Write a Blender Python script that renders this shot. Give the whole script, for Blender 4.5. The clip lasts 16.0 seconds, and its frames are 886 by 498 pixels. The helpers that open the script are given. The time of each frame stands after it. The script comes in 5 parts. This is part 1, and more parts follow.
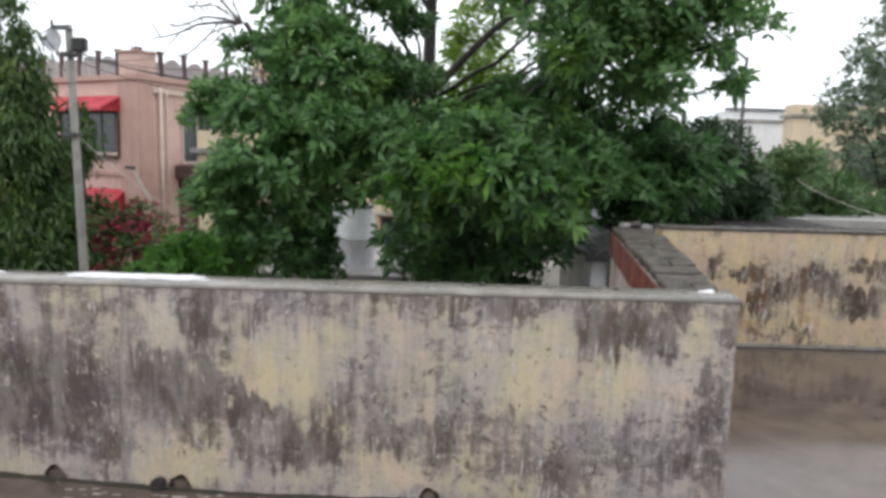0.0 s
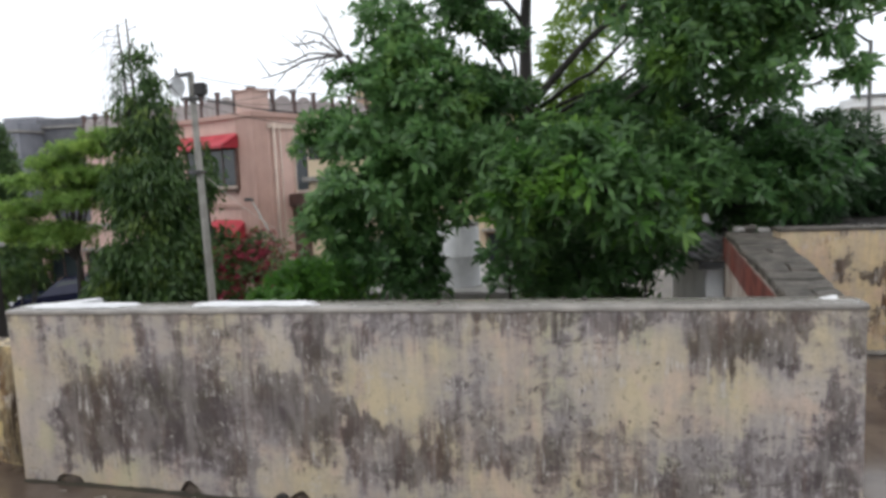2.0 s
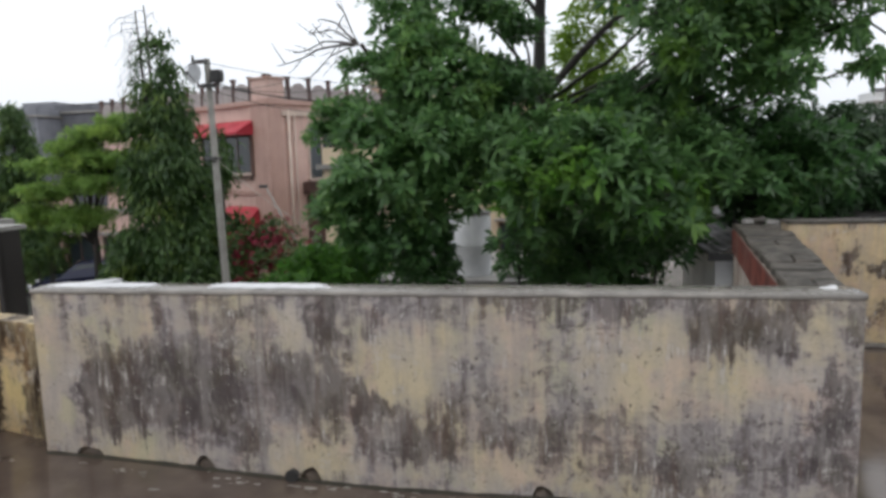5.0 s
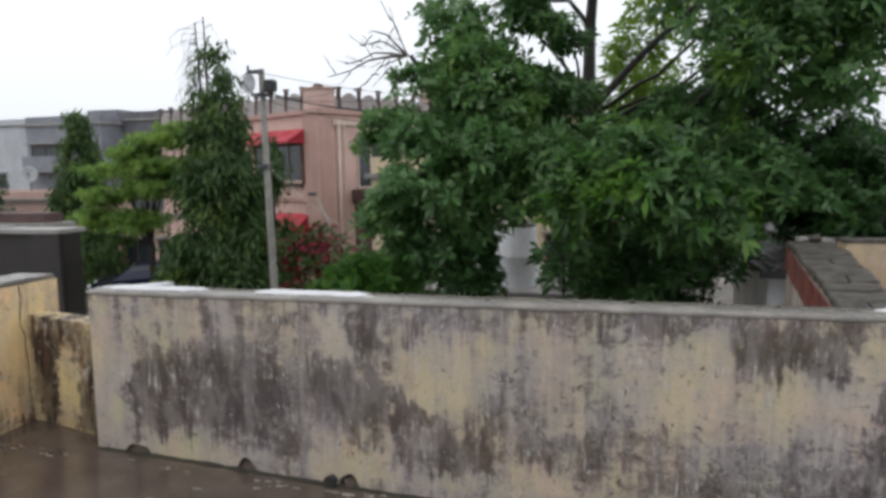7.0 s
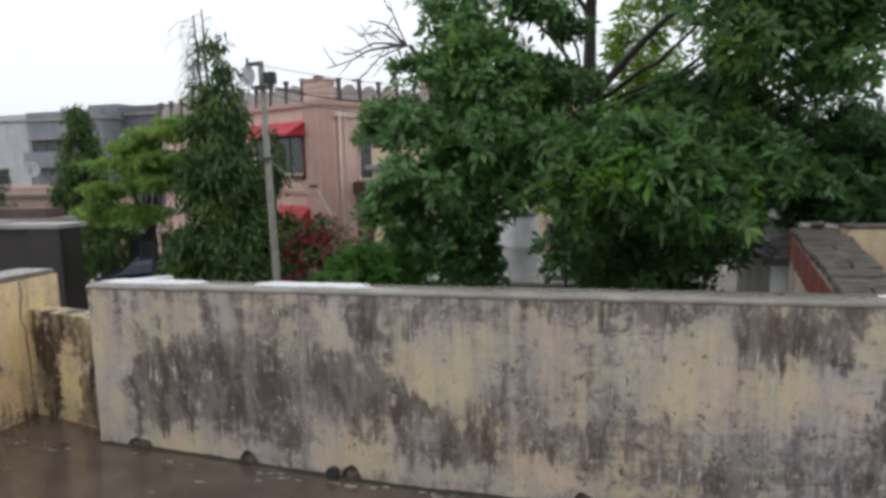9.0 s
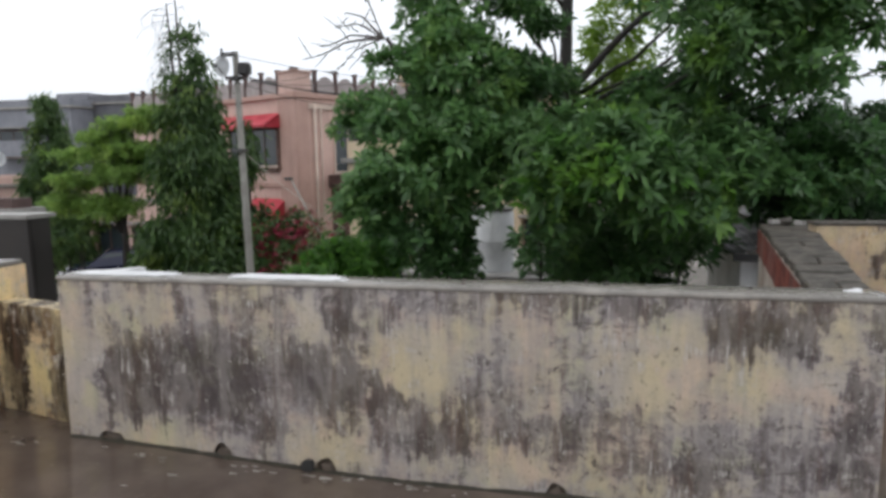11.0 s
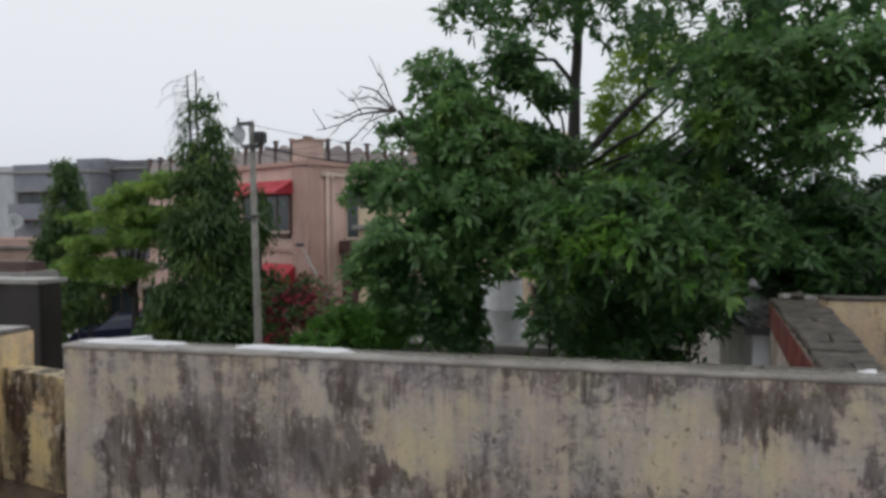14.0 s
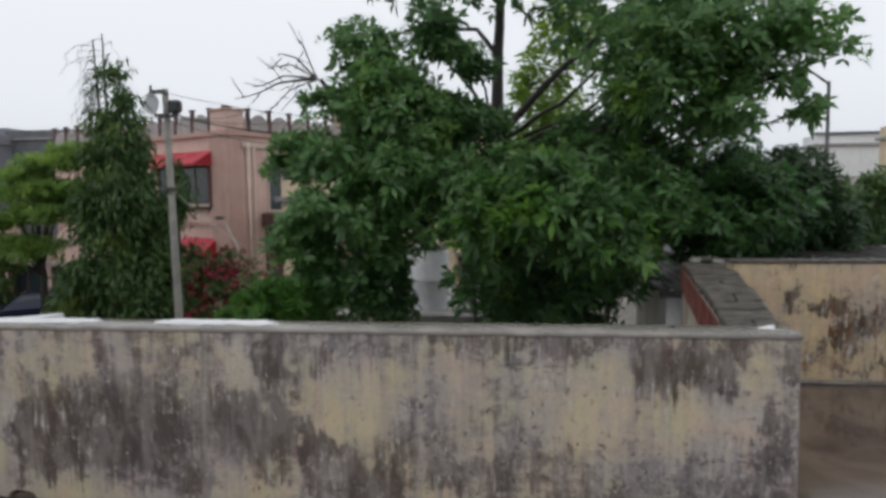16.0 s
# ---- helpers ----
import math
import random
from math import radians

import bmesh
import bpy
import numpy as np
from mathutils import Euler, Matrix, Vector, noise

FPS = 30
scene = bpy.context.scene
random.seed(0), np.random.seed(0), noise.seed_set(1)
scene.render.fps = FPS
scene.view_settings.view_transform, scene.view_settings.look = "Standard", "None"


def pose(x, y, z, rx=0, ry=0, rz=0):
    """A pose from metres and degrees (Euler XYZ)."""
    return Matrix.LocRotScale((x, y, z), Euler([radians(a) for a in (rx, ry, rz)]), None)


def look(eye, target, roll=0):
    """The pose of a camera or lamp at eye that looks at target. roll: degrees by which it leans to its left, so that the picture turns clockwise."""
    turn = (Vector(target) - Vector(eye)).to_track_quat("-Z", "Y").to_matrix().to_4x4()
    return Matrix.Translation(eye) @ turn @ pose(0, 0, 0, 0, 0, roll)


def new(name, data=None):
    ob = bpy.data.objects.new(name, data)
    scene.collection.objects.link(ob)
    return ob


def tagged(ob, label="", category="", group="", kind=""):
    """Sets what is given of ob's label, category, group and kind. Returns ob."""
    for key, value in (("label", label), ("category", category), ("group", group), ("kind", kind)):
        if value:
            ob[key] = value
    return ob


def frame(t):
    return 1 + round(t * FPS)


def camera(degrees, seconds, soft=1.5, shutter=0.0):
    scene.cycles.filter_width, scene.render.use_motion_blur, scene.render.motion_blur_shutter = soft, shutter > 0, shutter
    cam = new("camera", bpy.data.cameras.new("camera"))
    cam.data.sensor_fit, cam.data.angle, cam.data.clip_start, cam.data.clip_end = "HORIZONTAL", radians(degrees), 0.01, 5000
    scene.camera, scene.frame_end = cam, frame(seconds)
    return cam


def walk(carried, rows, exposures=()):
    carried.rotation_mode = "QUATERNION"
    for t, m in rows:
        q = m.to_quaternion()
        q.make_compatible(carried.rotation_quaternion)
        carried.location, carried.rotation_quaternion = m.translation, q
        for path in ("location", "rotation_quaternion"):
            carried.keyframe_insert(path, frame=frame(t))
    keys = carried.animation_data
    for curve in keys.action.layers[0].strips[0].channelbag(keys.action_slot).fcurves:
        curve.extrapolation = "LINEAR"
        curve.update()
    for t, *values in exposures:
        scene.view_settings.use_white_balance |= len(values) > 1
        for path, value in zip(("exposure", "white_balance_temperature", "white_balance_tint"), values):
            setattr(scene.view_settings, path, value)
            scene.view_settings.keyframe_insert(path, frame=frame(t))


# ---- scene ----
cam = camera(66.2, 16.0, 3.5)
PATH = [
    (0, (0.115, -2.958, 1.492), (0.094, -0.977, 1.222), 1.5),
    (0.5, (0.121, -2.969, 1.498), (0.012, -0.988, 1.239), 0.0),
    (1, (0.118, -2.999, 1.498), (-0.092, -1.024, 1.261), -0.2),
    (1.5, (0.136, -2.981, 1.501), (-0.132, -1.013, 1.268), -1.4),
    (2, (0.157, -2.984, 1.512), (-0.179, -1.025, 1.288), -2.4),
    (2.5, (0.179, -2.979, 1.505), (-0.211, -1.031, 1.272), -2.5),
    (3, (0.183, -2.972, 1.499), (-0.234, -1.031, 1.256), -2.5),
    (3.5, (0.201, -2.982, 1.499), (-0.387, -1.091, 1.215), -4.3),
    (4, (0.199, -3.003, 1.501), (-0.3, -1.089, 1.204), -2.9),
    (4.2, (0.181, -3.029, 1.5), (-0.191, -1.085, 1.209), -1.9),
    (6.3, (0.215, -3.078, 1.51), (-0.207, -1.136, 1.287), -0.6),
    (6.5, (0.212, -3.075, 1.508), (-0.244, -1.14, 1.283), -0.5),
    (7, (0.214, -3.073, 1.512), (-0.291, -1.151, 1.291), -0.9),
    (7.5, (0.215, -3.065, 1.508), (-0.273, -1.139, 1.279), -0.9),
    (8, (0.216, -3.066, 1.517), (-0.268, -1.136, 1.316), -0.3),
    (8.5, (0.224, -3.05, 1.511), (-0.292, -1.132, 1.277), -1.5),
    (11, (0.22, -3.062, 1.5), (-0.222, -1.129, 1.235), -0.9),
    (11.5, (0.233, -3.067, 1.506), (-0.141, -1.119, 1.249), -1.1),
    (12, (0.228, -3.07, 1.508), (-0.108, -1.114, 1.267), -0.7),
    (12.5, (0.228, -3.067, 1.512), (-0.101, -1.108, 1.285), -1.2),
    (13, (0.212, -3.073, 1.512), (-0.257, -1.141, 1.297), -1.4),
    (13.5, (0.224, -3.048, 1.527), (-0.31, -1.126, 1.376), -1.1),
    (14, (0.231, -3.058, 1.537), (-0.24, -1.115, 1.465), -0.3),
    (14.5, (0.24, -3.054, 1.541), (-0.126, -1.09, 1.453), -0.5),
    (15, (0.243, -3.049, 1.541), (-0.021, -1.069, 1.434), -0.7),
    (15.5, (0.242, -3.055, 1.532), (0.002, -1.074, 1.406), -1.0),
    (16, (0.244, -3.075, 1.526), (-0.015, -1.098, 1.368), -0.8),
]
walk(cam, [(t, look(e, g, r)) for t, e, g, r in PATH],
     exposures=[(0, 0.2), (1.0, 0.09), (2.0, -0.03), (3.5, -0.15), (8.5, -0.27), (11.2, -0.17), (13.0, -0.14), (13.5, -0.44), (14.0, -0.64), (14.6, -0.68), (15.2, -0.6), (16.0, -0.54)])

# ---- sky and sun: heavy overcast, rain ----
SUN_EL, SUN_AZ = radians(58), radians(200)
world = bpy.data.worlds.new("overcast_sky")
scene.world = world
world.use_nodes = True
wn, wl = world.node_tree.nodes, world.node_tree.links
bg = wn["Background"]
sky = wn.new("ShaderNodeTexSky")
sky.sky_type, sky.sun_disc, sky.sun_elevation, sky.sun_rotation = "NISHITA", False, SUN_EL, SUN_AZ
sky.air_density, sky.dust_density = 1.0, 4.0
dim = wn.new("ShaderNodeMixRGB")
dim.blend_type, dim.inputs[0].default_value, dim.inputs[2].default_value = "MULTIPLY", 1.0, (0.1, 0.1, 0.1, 1)
wl.new(sky.outputs[0], dim.inputs[1])
wtc = wn.new("ShaderNodeTexCoord")
wsep = wn.new("ShaderNodeSeparateXYZ")
wl.new(wtc.outputs["Generated"], wsep.inputs[0])
wramp = wn.new("ShaderNodeValToRGB")
wramp.color_ramp.elements[0].position, wramp.color_ramp.elements[0].color = 0.0, (1.12, 1.17, 1.26, 1)
wramp.color_ramp.elements[1].position, wramp.color_ramp.elements[1].color = 1.0, (1.32, 1.34, 1.38, 1)
low = wramp.color_ramp.elements.new(0.14)
low.color = (1.3, 1.35, 1.43, 1)
mid = wramp.color_ramp.elements.new(0.36)
mid.color = (1.42, 1.46, 1.52, 1)
wl.new(wsep.outputs[2], wramp.inputs[0])
wmix = wn.new("ShaderNodeMixRGB")
wmix.inputs[0].default_value = 0.9
wl.new(dim.outputs[0], wmix.inputs[1])
wl.new(wramp.outputs[0], wmix.inputs[2])
wl.new(wmix.outputs[0], bg.inputs[0])
bg.inputs[1].default_value = 1.0
sun = new("sun", bpy.data.lights.new("sun", "SUN"))
sun.data.energy, sun.data.angle, sun.data.color = 0.5, radians(40), (1.0, 0.97, 0.93)
sun.matrix_world = look((0, 0, 30), (0 + 30 * math.sin(SUN_AZ) / math.tan(SUN_EL) * -1, -30 * math.cos(SUN_AZ) / math.tan(SUN_EL), 0))


# ---- materials ----
class Graph:
    """A node material, built up call by call."""
    def __init__(self, name):
        self.mat = bpy.data.materials.new(name)
        self.mat.use_nodes = True
        self.n, self.l = self.mat.node_tree.nodes, self.mat.node_tree.links
        self.bsdf = self.n["Principled BSDF"]
        self.tc = self.n.new("ShaderNodeTexCoord").outputs["Object"]

    def put(self, sock, v):
        if hasattr(v, "is_output"):
            self.l.new(v, sock)
        elif isinstance(v, tuple) and len(v) == 3 and sock.type == "RGBA":
            sock.default_value = (*v, 1)
        else:
            sock.default_value = v

    def noise(self, scale, detail=5, rough=0.55, stretch=None, distort=0.0, offset=(0, 0, 0)):
        vec = self.tc
        if stretch or offset != (0, 0, 0):
            mp = self.n.new("ShaderNodeMapping")
            mp.inputs["Scale"].default_value = stretch or (1, 1, 1)
            mp.inputs["Location"].default_value = offset
            self.l.new(vec, mp.inputs[0])
            vec = mp.outputs[0]
        t = self.n.new("ShaderNodeTexNoise")
        t.inputs["Scale"].default_value, t.inputs["Detail"].default_value = scale, detail
        t.inputs["Roughness"].default_value, t.inputs["Distortion"].default_value = rough, distort
        self.l.new(vec, t.inputs["Vector"])
        return t.outputs["Fac"]

    def math(self, op, a, b=0.0, clamp=False):
        m = self.n.new("ShaderNodeMath")
        m.operation, m.use_clamp = op, clamp
        self.put(m.inputs[0], a)
        self.put(m.inputs[1], b)
        return m.outputs[0]

    def ramp(self, v, lo, hi, a=0.0, b=1.0):
        m = self.n.new("ShaderNodeMapRange")
        m.interpolation_type = "SMOOTHSTEP"
        for k, x in zip(range(5), (v, lo, hi, a, b)):
            self.put(m.inputs[k], x)
        return m.outputs[0]

    def mix(self, fac, a, b):
        m = self.n.new("ShaderNodeMixRGB")
        for k, x in zip(range(3), (fac, a, b)):
            self.put(m.inputs[k], x)
        return m.outputs[0]

    def bump(self, height, strength=0.3, dist=0.01):
        b = self.n.new("ShaderNodeBump")
        b.inputs["Strength"].default_value, b.inputs["Distance"].default_value = strength, dist
        self.l.new(height, b.inputs["Height"])
        self.l.new(b.outputs[0], self.bsdf.inputs["Normal"])

    def done(self, color, rough=0.6, metal=0.0, spec=0.5):
        self.put(self.bsdf.inputs["Base Color"], color)
        self.put(self.bsdf.inputs["Roughness"], rough)
        self.bsdf.inputs["Metallic"].default_value = metal
        self.bsdf.inputs["Specular IOR Level"].default_value = spec
        return self.mat


def plain(name, a, b, scale=3.0, rough=0.6, metal=0.0, streak=0.0, dirt=(0.1, 0.09, 0.08), bump=0.2, spec=0.5):
    """A surface with grain, blotches and, where asked, rain streaks."""
    g = Graph(name)
    big, fine = g.noise(scale, 6, 0.6), g.noise(scale * 14, 4, 0.6)
    col = g.mix(g.ramp(big, 0.35, 0.65), a, b)
    if streak:
        run = g.noise(1.0, 6, 0.6, (6, 6, 0.7))
        col = g.mix(g.math("MULTIPLY", g.ramp(run, 0.5, 0.72), streak), col, dirt)
    col = g.mix(g.math("MULTIPLY", g.ramp(fine, 0.45, 0.75), 0.25), col, tuple(c * 0.55 for c in a))
    g.bump(fine, bump, 0.01)
    return g.done(col, g.ramp(big, 0.3, 0.7, max(0.02, rough - 0.12), min(1, rough + 0.12)), metal, spec)


def limewash(name, cream, film, mould, blobs=(), level=0.0, offset=(0, 0, 0), rust=0.0, top=0.9, along="x", fade=None, specks=()):
    """Old lime-washed plaster with grey film, black mould, runs from the coping and peeled places. blobs: (x, z, half width, half height, weight)."""
    g = Graph(name)
    streak = g.noise(1.0, 6, 0.58, (12, 12, 1.1), 0.15, offset)
    patch = g.noise(2.6, 8, 0.66, (1, 1, 1.6), 0.25, offset)
    crumb = g.noise(11.0, 7, 0.7, (0.8, 0.8, 1.2), 0.4, offset)
    grit = g.noise(75.0, 4, 0.6, None, 0, offset)
    broad = g.noise(1.5, 4, 0.55, None, 0.2, offset)
    field = g.math("ADD", level, 0.0)
    warp = g.n.new("ShaderNodeVectorMath")
    warp.operation = "ADD"
    nv = g.n.new("ShaderNodeTexNoise")
    nv.inputs["Scale"].default_value, nv.inputs["Detail"].default_value = 5.0, 5.0
    g.l.new(g.tc, nv.inputs["Vector"])
    sc = g.n.new("ShaderNodeVectorMath")
    sc.operation = "MULTIPLY_ADD"
    nv.inputs["Roughness"].default_value = 0.68
    sc.inputs[1].default_value, sc.inputs[2].default_value = (0.42, 0.2, 0.34), (-0.21, -0.1, -0.17)
    g.l.new(nv.outputs["Color"], sc.inputs[0])
    drops = g.n.new("ShaderNodeCombineXYZ")
    g.put(drops.inputs[2], g.math("MULTIPLY", g.math("SUBTRACT", g.noise(1.0, 5, 0.65, (26, 26, 0.8), 0.0, offset), 0.5), 0.36))
    base = g.n.new("ShaderNodeVectorMath")
    base.operation = "ADD"
    g.l.new(g.tc, base.inputs[0])
    g.l.new(drops.outputs[0], base.inputs[1])
    g.l.new(base.outputs[0], warp.inputs[0])
    g.l.new(sc.outputs[0], warp.inputs[1])

    def near(x, z, rx, rz):
        """Distance from a patch's middle, one at its rim."""
        v = g.n.new("ShaderNodeVectorMath")
        v.operation = "MULTIPLY_ADD"
        ix, iy = (1 / rx, 0) if along == "x" else (0, 1 / rx)
        v.inputs[1].default_value, v.inputs[2].default_value = (ix, iy, 1 / rz), (-x * ix, -x * iy, -z / rz)
        g.l.new(warp.outputs[0], v.inputs[0])
        d = g.n.new("ShaderNodeVectorMath")
        d.operation = "LENGTH"
        g.l.new(v.outputs[0], d.inputs[0])
        return d.outputs["Value"]

    for x, z, rx, rz, w in blobs:
        field = g.math("ADD", field, g.ramp(near(x, z, rx, rz), 0.6, 1.3, 1.3 * w, 0.0))
    sep = g.n.new("ShaderNodeSeparateXYZ")
    g.l.new(g.tc, sep.inputs[0])
    less = g.ramp(sep.outputs[0], fade[0], fade[1], 1.0, 0.35) if fade else 1.0
    more = g.ramp(sep.outputs[0], fade[0], fade[1], 1.0, 1.25) if fade else 1.0
    run = g.math("MULTIPLY", g.ramp(sep.outputs[2], top - 0.35, top - 0.02, 0.0, 0.18), g.ramp(streak, 0.4, 0.6))
    s = g.math("ADD", g.math("ADD", field, run), g.math("MULTIPLY", g.math("MULTIPLY", g.math("SUBTRACT", streak, 0.5), 1.7), less))
    s = g.math("ADD", s, g.math("MULTIPLY", g.math("SUBTRACT", patch, 0.5), 2.1))
    s = g.math("ADD", s, g.math("MULTIPLY", g.math("MULTIPLY", g.math("SUBTRACT", crumb, 0.5), 2.0), more))
    hair = g.noise(1.0, 5, 0.65, (48, 48, 3.0), 0.05, offset)
    crust = g.noise(34.0, 6, 0.7, (1, 1, 0.7), 0.4, offset)
    s = g.math("ADD", s, g.math("MULTIPLY", g.math("SUBTRACT", hair, 0.5), 0.75))
    s = g.math("ADD", s, g.math("MULTIPLY", g.math("MULTIPLY", g.math("SUBTRACT", crust, 0.5), 1.1), more))
    wash = g.noise(1.0, 5, 0.6, (9, 9, 0.6), 0.2, (offset[0] + 5, offset[1], offset[2]))
    s = g.math("ADD", s, g.math("MULTIPLY", g.math("SUBTRACT", wash, 0.5), 0.9))
    tone = g.n.new("ShaderNodeValToRGB")
    stops = tone.color_ramp.elements
    grey = tuple(0.62 * f + 0.38 * m for f, m in zip(film, mould))
    dusk = tuple(0.22 * f + 0.78 * m for f, m in zip(film, mould))
    stops[0].position, stops[0].color = 0.0, (*(1.18 * c for c in cream), 1)
    stops[1].position, stops[1].color = 1.0, (*(0.7 * c for c in mould), 1)
    for at_, c in ((0.3, cream), (0.5, tuple(0.5 * a_ + 0.5 * f for a_, f in zip(cream, film))), (0.64, grey), (0.78, dusk), (0.9, mould)):
        stops.new(at_).color = (*c, 1)
    g.l.new(g.ramp(s, -0.9, 1.2), tone.inputs[0])
    tint = g.mix(g.ramp(broad, 0.4, 0.6), (1.08, 1.03, 0.84), (0.94, 0.94, 1.02))
    hue = g.noise(4.2, 4, 0.55, (1, 1, 0.8), 0.3, (offset[0] + 9, offset[1], offset[2]))
    tint = g.mix(g.math("MULTIPLY", g.ramp(hue, 0.5, 0.62), 0.7), tint, (1.1, 0.96, 0.93))
    tint = g.mix(g.math("MULTIPLY", g.ramp(hue, 0.44, 0.34), 0.7), tint, (0.97, 1.02, 0.84))
    mul = g.n.new("ShaderNodeMixRGB")
    mul.blend_type, mul.inputs[0].default_value = "MULTIPLY", 1.0
    g.l.new(tone.outputs[0], mul.inputs[1])
    g.l.new(tint, mul.inputs[2])
    col = mul.outputs[0]
    veil = g.noise(1.0, 7, 0.66, (7, 7, 2.6), 0.35, (offset[0] + 1, offset[1] + 2, offset[2]))
    col = g.mix(g.math("MULTIPLY", g.ramp(veil, 0.44, 0.6), 0.42), col, film)
    drip = g.noise(1.0, 4, 0.5, (19, 19, 0.9), 0.1, (offset[0], offset[1] + 6, offset[2]))
    col = g.mix(g.math("MULTIPLY", g.ramp(drip, 0.52, 0.68), 0.34), col, tuple(0.9 * f for f in film))
    pits = g.ramp(g.math("ADD", g.math("MULTIPLY", crust, 0.7), g.math("MULTIPLY", patch, 0.3)), 0.58, 0.63)
    dash = g.noise(1.0, 6, 0.7, (8, 8, 17), 0.9, offset)
    pits = g.math("MAXIMUM", pits, g.math("MULTIPLY", g.ramp(dash, 0.59, 0.65), g.ramp(broad, 0.44, 0.56, 0.0, 0.8)))
    col = g.mix(g.math("MULTIPLY", pits, 0.8), col, tuple(0.6 * m for m in mould))
    for x, z, rx, rz in specks:
        spot = g.noise(24.0, 5, 0.7, (1, 1, 0.8), 0.5, (offset[0] + 3, offset[1], offset[2]))
        mask = g.math("MULTIPLY", g.ramp(spot, 0.57, 0.63), g.ramp(near(x, z, rx, rz), 0.7, 1.3, 1.0, 0.0))
        col = g.mix(g.math("MULTIPLY", mask, 0.85), col, tuple(0.7 * m for m in mould))
    if rust:
        r = g.ramp(g.math("ADD", g.math("MULTIPLY", streak, 0.6), g.math("MULTIPLY", patch, 0.4)), 0.53, 0.62)
        col = g.mix(g.math("MULTIPLY", r, rust), col, (0.16, 0.075, 0.025))
    pale = g.math("MULTIPLY", g.ramp(g.math("ADD", g.math("MULTIPLY", crumb, 0.5), g.math("MULTIPLY", hair, 0.5)), 0.52, 0.62), g.ramp(patch, 0.42, 0.6))
    col = g.mix(g.math("MULTIPLY", pale, 0.8), col, (0.58, 0.55, 0.52))
    chip = g.noise(1.0, 6, 0.72, (30, 30, 20), 0.6, (offset[0] + 4, offset[1] + 1, offset[2]))
    col = g.mix(g.math("MULTIPLY", g.math("MULTIPLY", g.ramp(chip, 0.6, 0.66), g.ramp(s, -0.1, 0.3)), 0.8), col, (0.5, 0.475, 0.45))
    rusty = g.noise(1.0, 5, 0.6, (15, 15, 1.4), 0.15, (offset[0] + 8, offset[1] + 3, offset[2]))
    col = g.mix(g.math("MULTIPLY", g.math("MULTIPLY", g.ramp(rusty, 0.54, 0.66), g.ramp(s, 0.0, 0.5)), 0.5), col, (0.12, 0.078, 0.062))
    col = g.mix(g.math("MULTIPLY", g.ramp(grit, 0.56, 0.7), 0.35), col, mould)
    g.bump(g.math("ADD", g.math("MULTIPLY", crumb, 0.7), g.math("MULTIPLY", grit, 0.3)), 0.45, 0.012)
    return g.done(col, g.ramp(patch, 0.3, 0.7, 0.5, 0.8), 0.0, 0.4)


def leafy(name, dark, lit, young, share=0.12, rough=0.34, through_light=0.25, patch=0.7, spec=0.45):
    """Leaves that differ one by one, and bough by bough."""
    g = Graph(name)
    geo = g.n.new("ShaderNodeNewGeometry").outputs["Random Per Island"]
    bough = g.noise(patch, 3, 0.6)
    col = g.mix(geo, dark, lit)
    col = g.mix(g.ramp(g.math("ADD", g.math("MULTIPLY", geo, 0.3), g.math("MULTIPLY", g.math("SUBTRACT", bough, 0.5), 2.4)), 0.42 - share, 0.85 - share, 0.0, 0.85), col, young)
    g.done(col, rough, 0.0, spec)
    tr = g.n.new("ShaderNodeBsdfTranslucent")
    g.l.new(col, tr.inputs[0])
    mx = g.n.new("ShaderNodeMixShader")
    mx.inputs[0].default_value = through_light
    g.l.new(g.bsdf.outputs[0], mx.inputs[1])
    g.l.new(tr.outputs[0], mx.inputs[2])
    g.l.new(mx.outputs[0], g.n["Material Output"].inputs[0])
    return g.mat


def wet_floor():
    g = Graph("wet_concrete")
    pool, grain, stain = g.noise(0.7, 4, 0.5, None, 0.4), g.noise(45, 5, 0.6), g.noise(2.5, 7, 0.62, None, 0.3)
    col = g.mix(g.ramp(stain, 0.35, 0.65), (0.083, 0.063, 0.052), (0.12, 0.094, 0.079))
    col = g.mix(g.math("MULTIPLY", g.ramp(g.noise(6, 6, 0.7), 0.6, 0.7), 0.5), col, (0.05, 0.044, 0.036))
    col = g.mix(g.math("MULTIPLY", g.ramp(g.noise(14, 5, 0.7), 0.62, 0.7), 0.4), col, (0.2, 0.17, 0.145))
    g.bump(g.math("ADD", grain, g.math("MULTIPLY", stain, 2.0)), 0.03, 0.003)
    return g.done(col, g.ramp(pool, 0.38, 0.66, 0.035, 0.22), 0.0, 0.55)


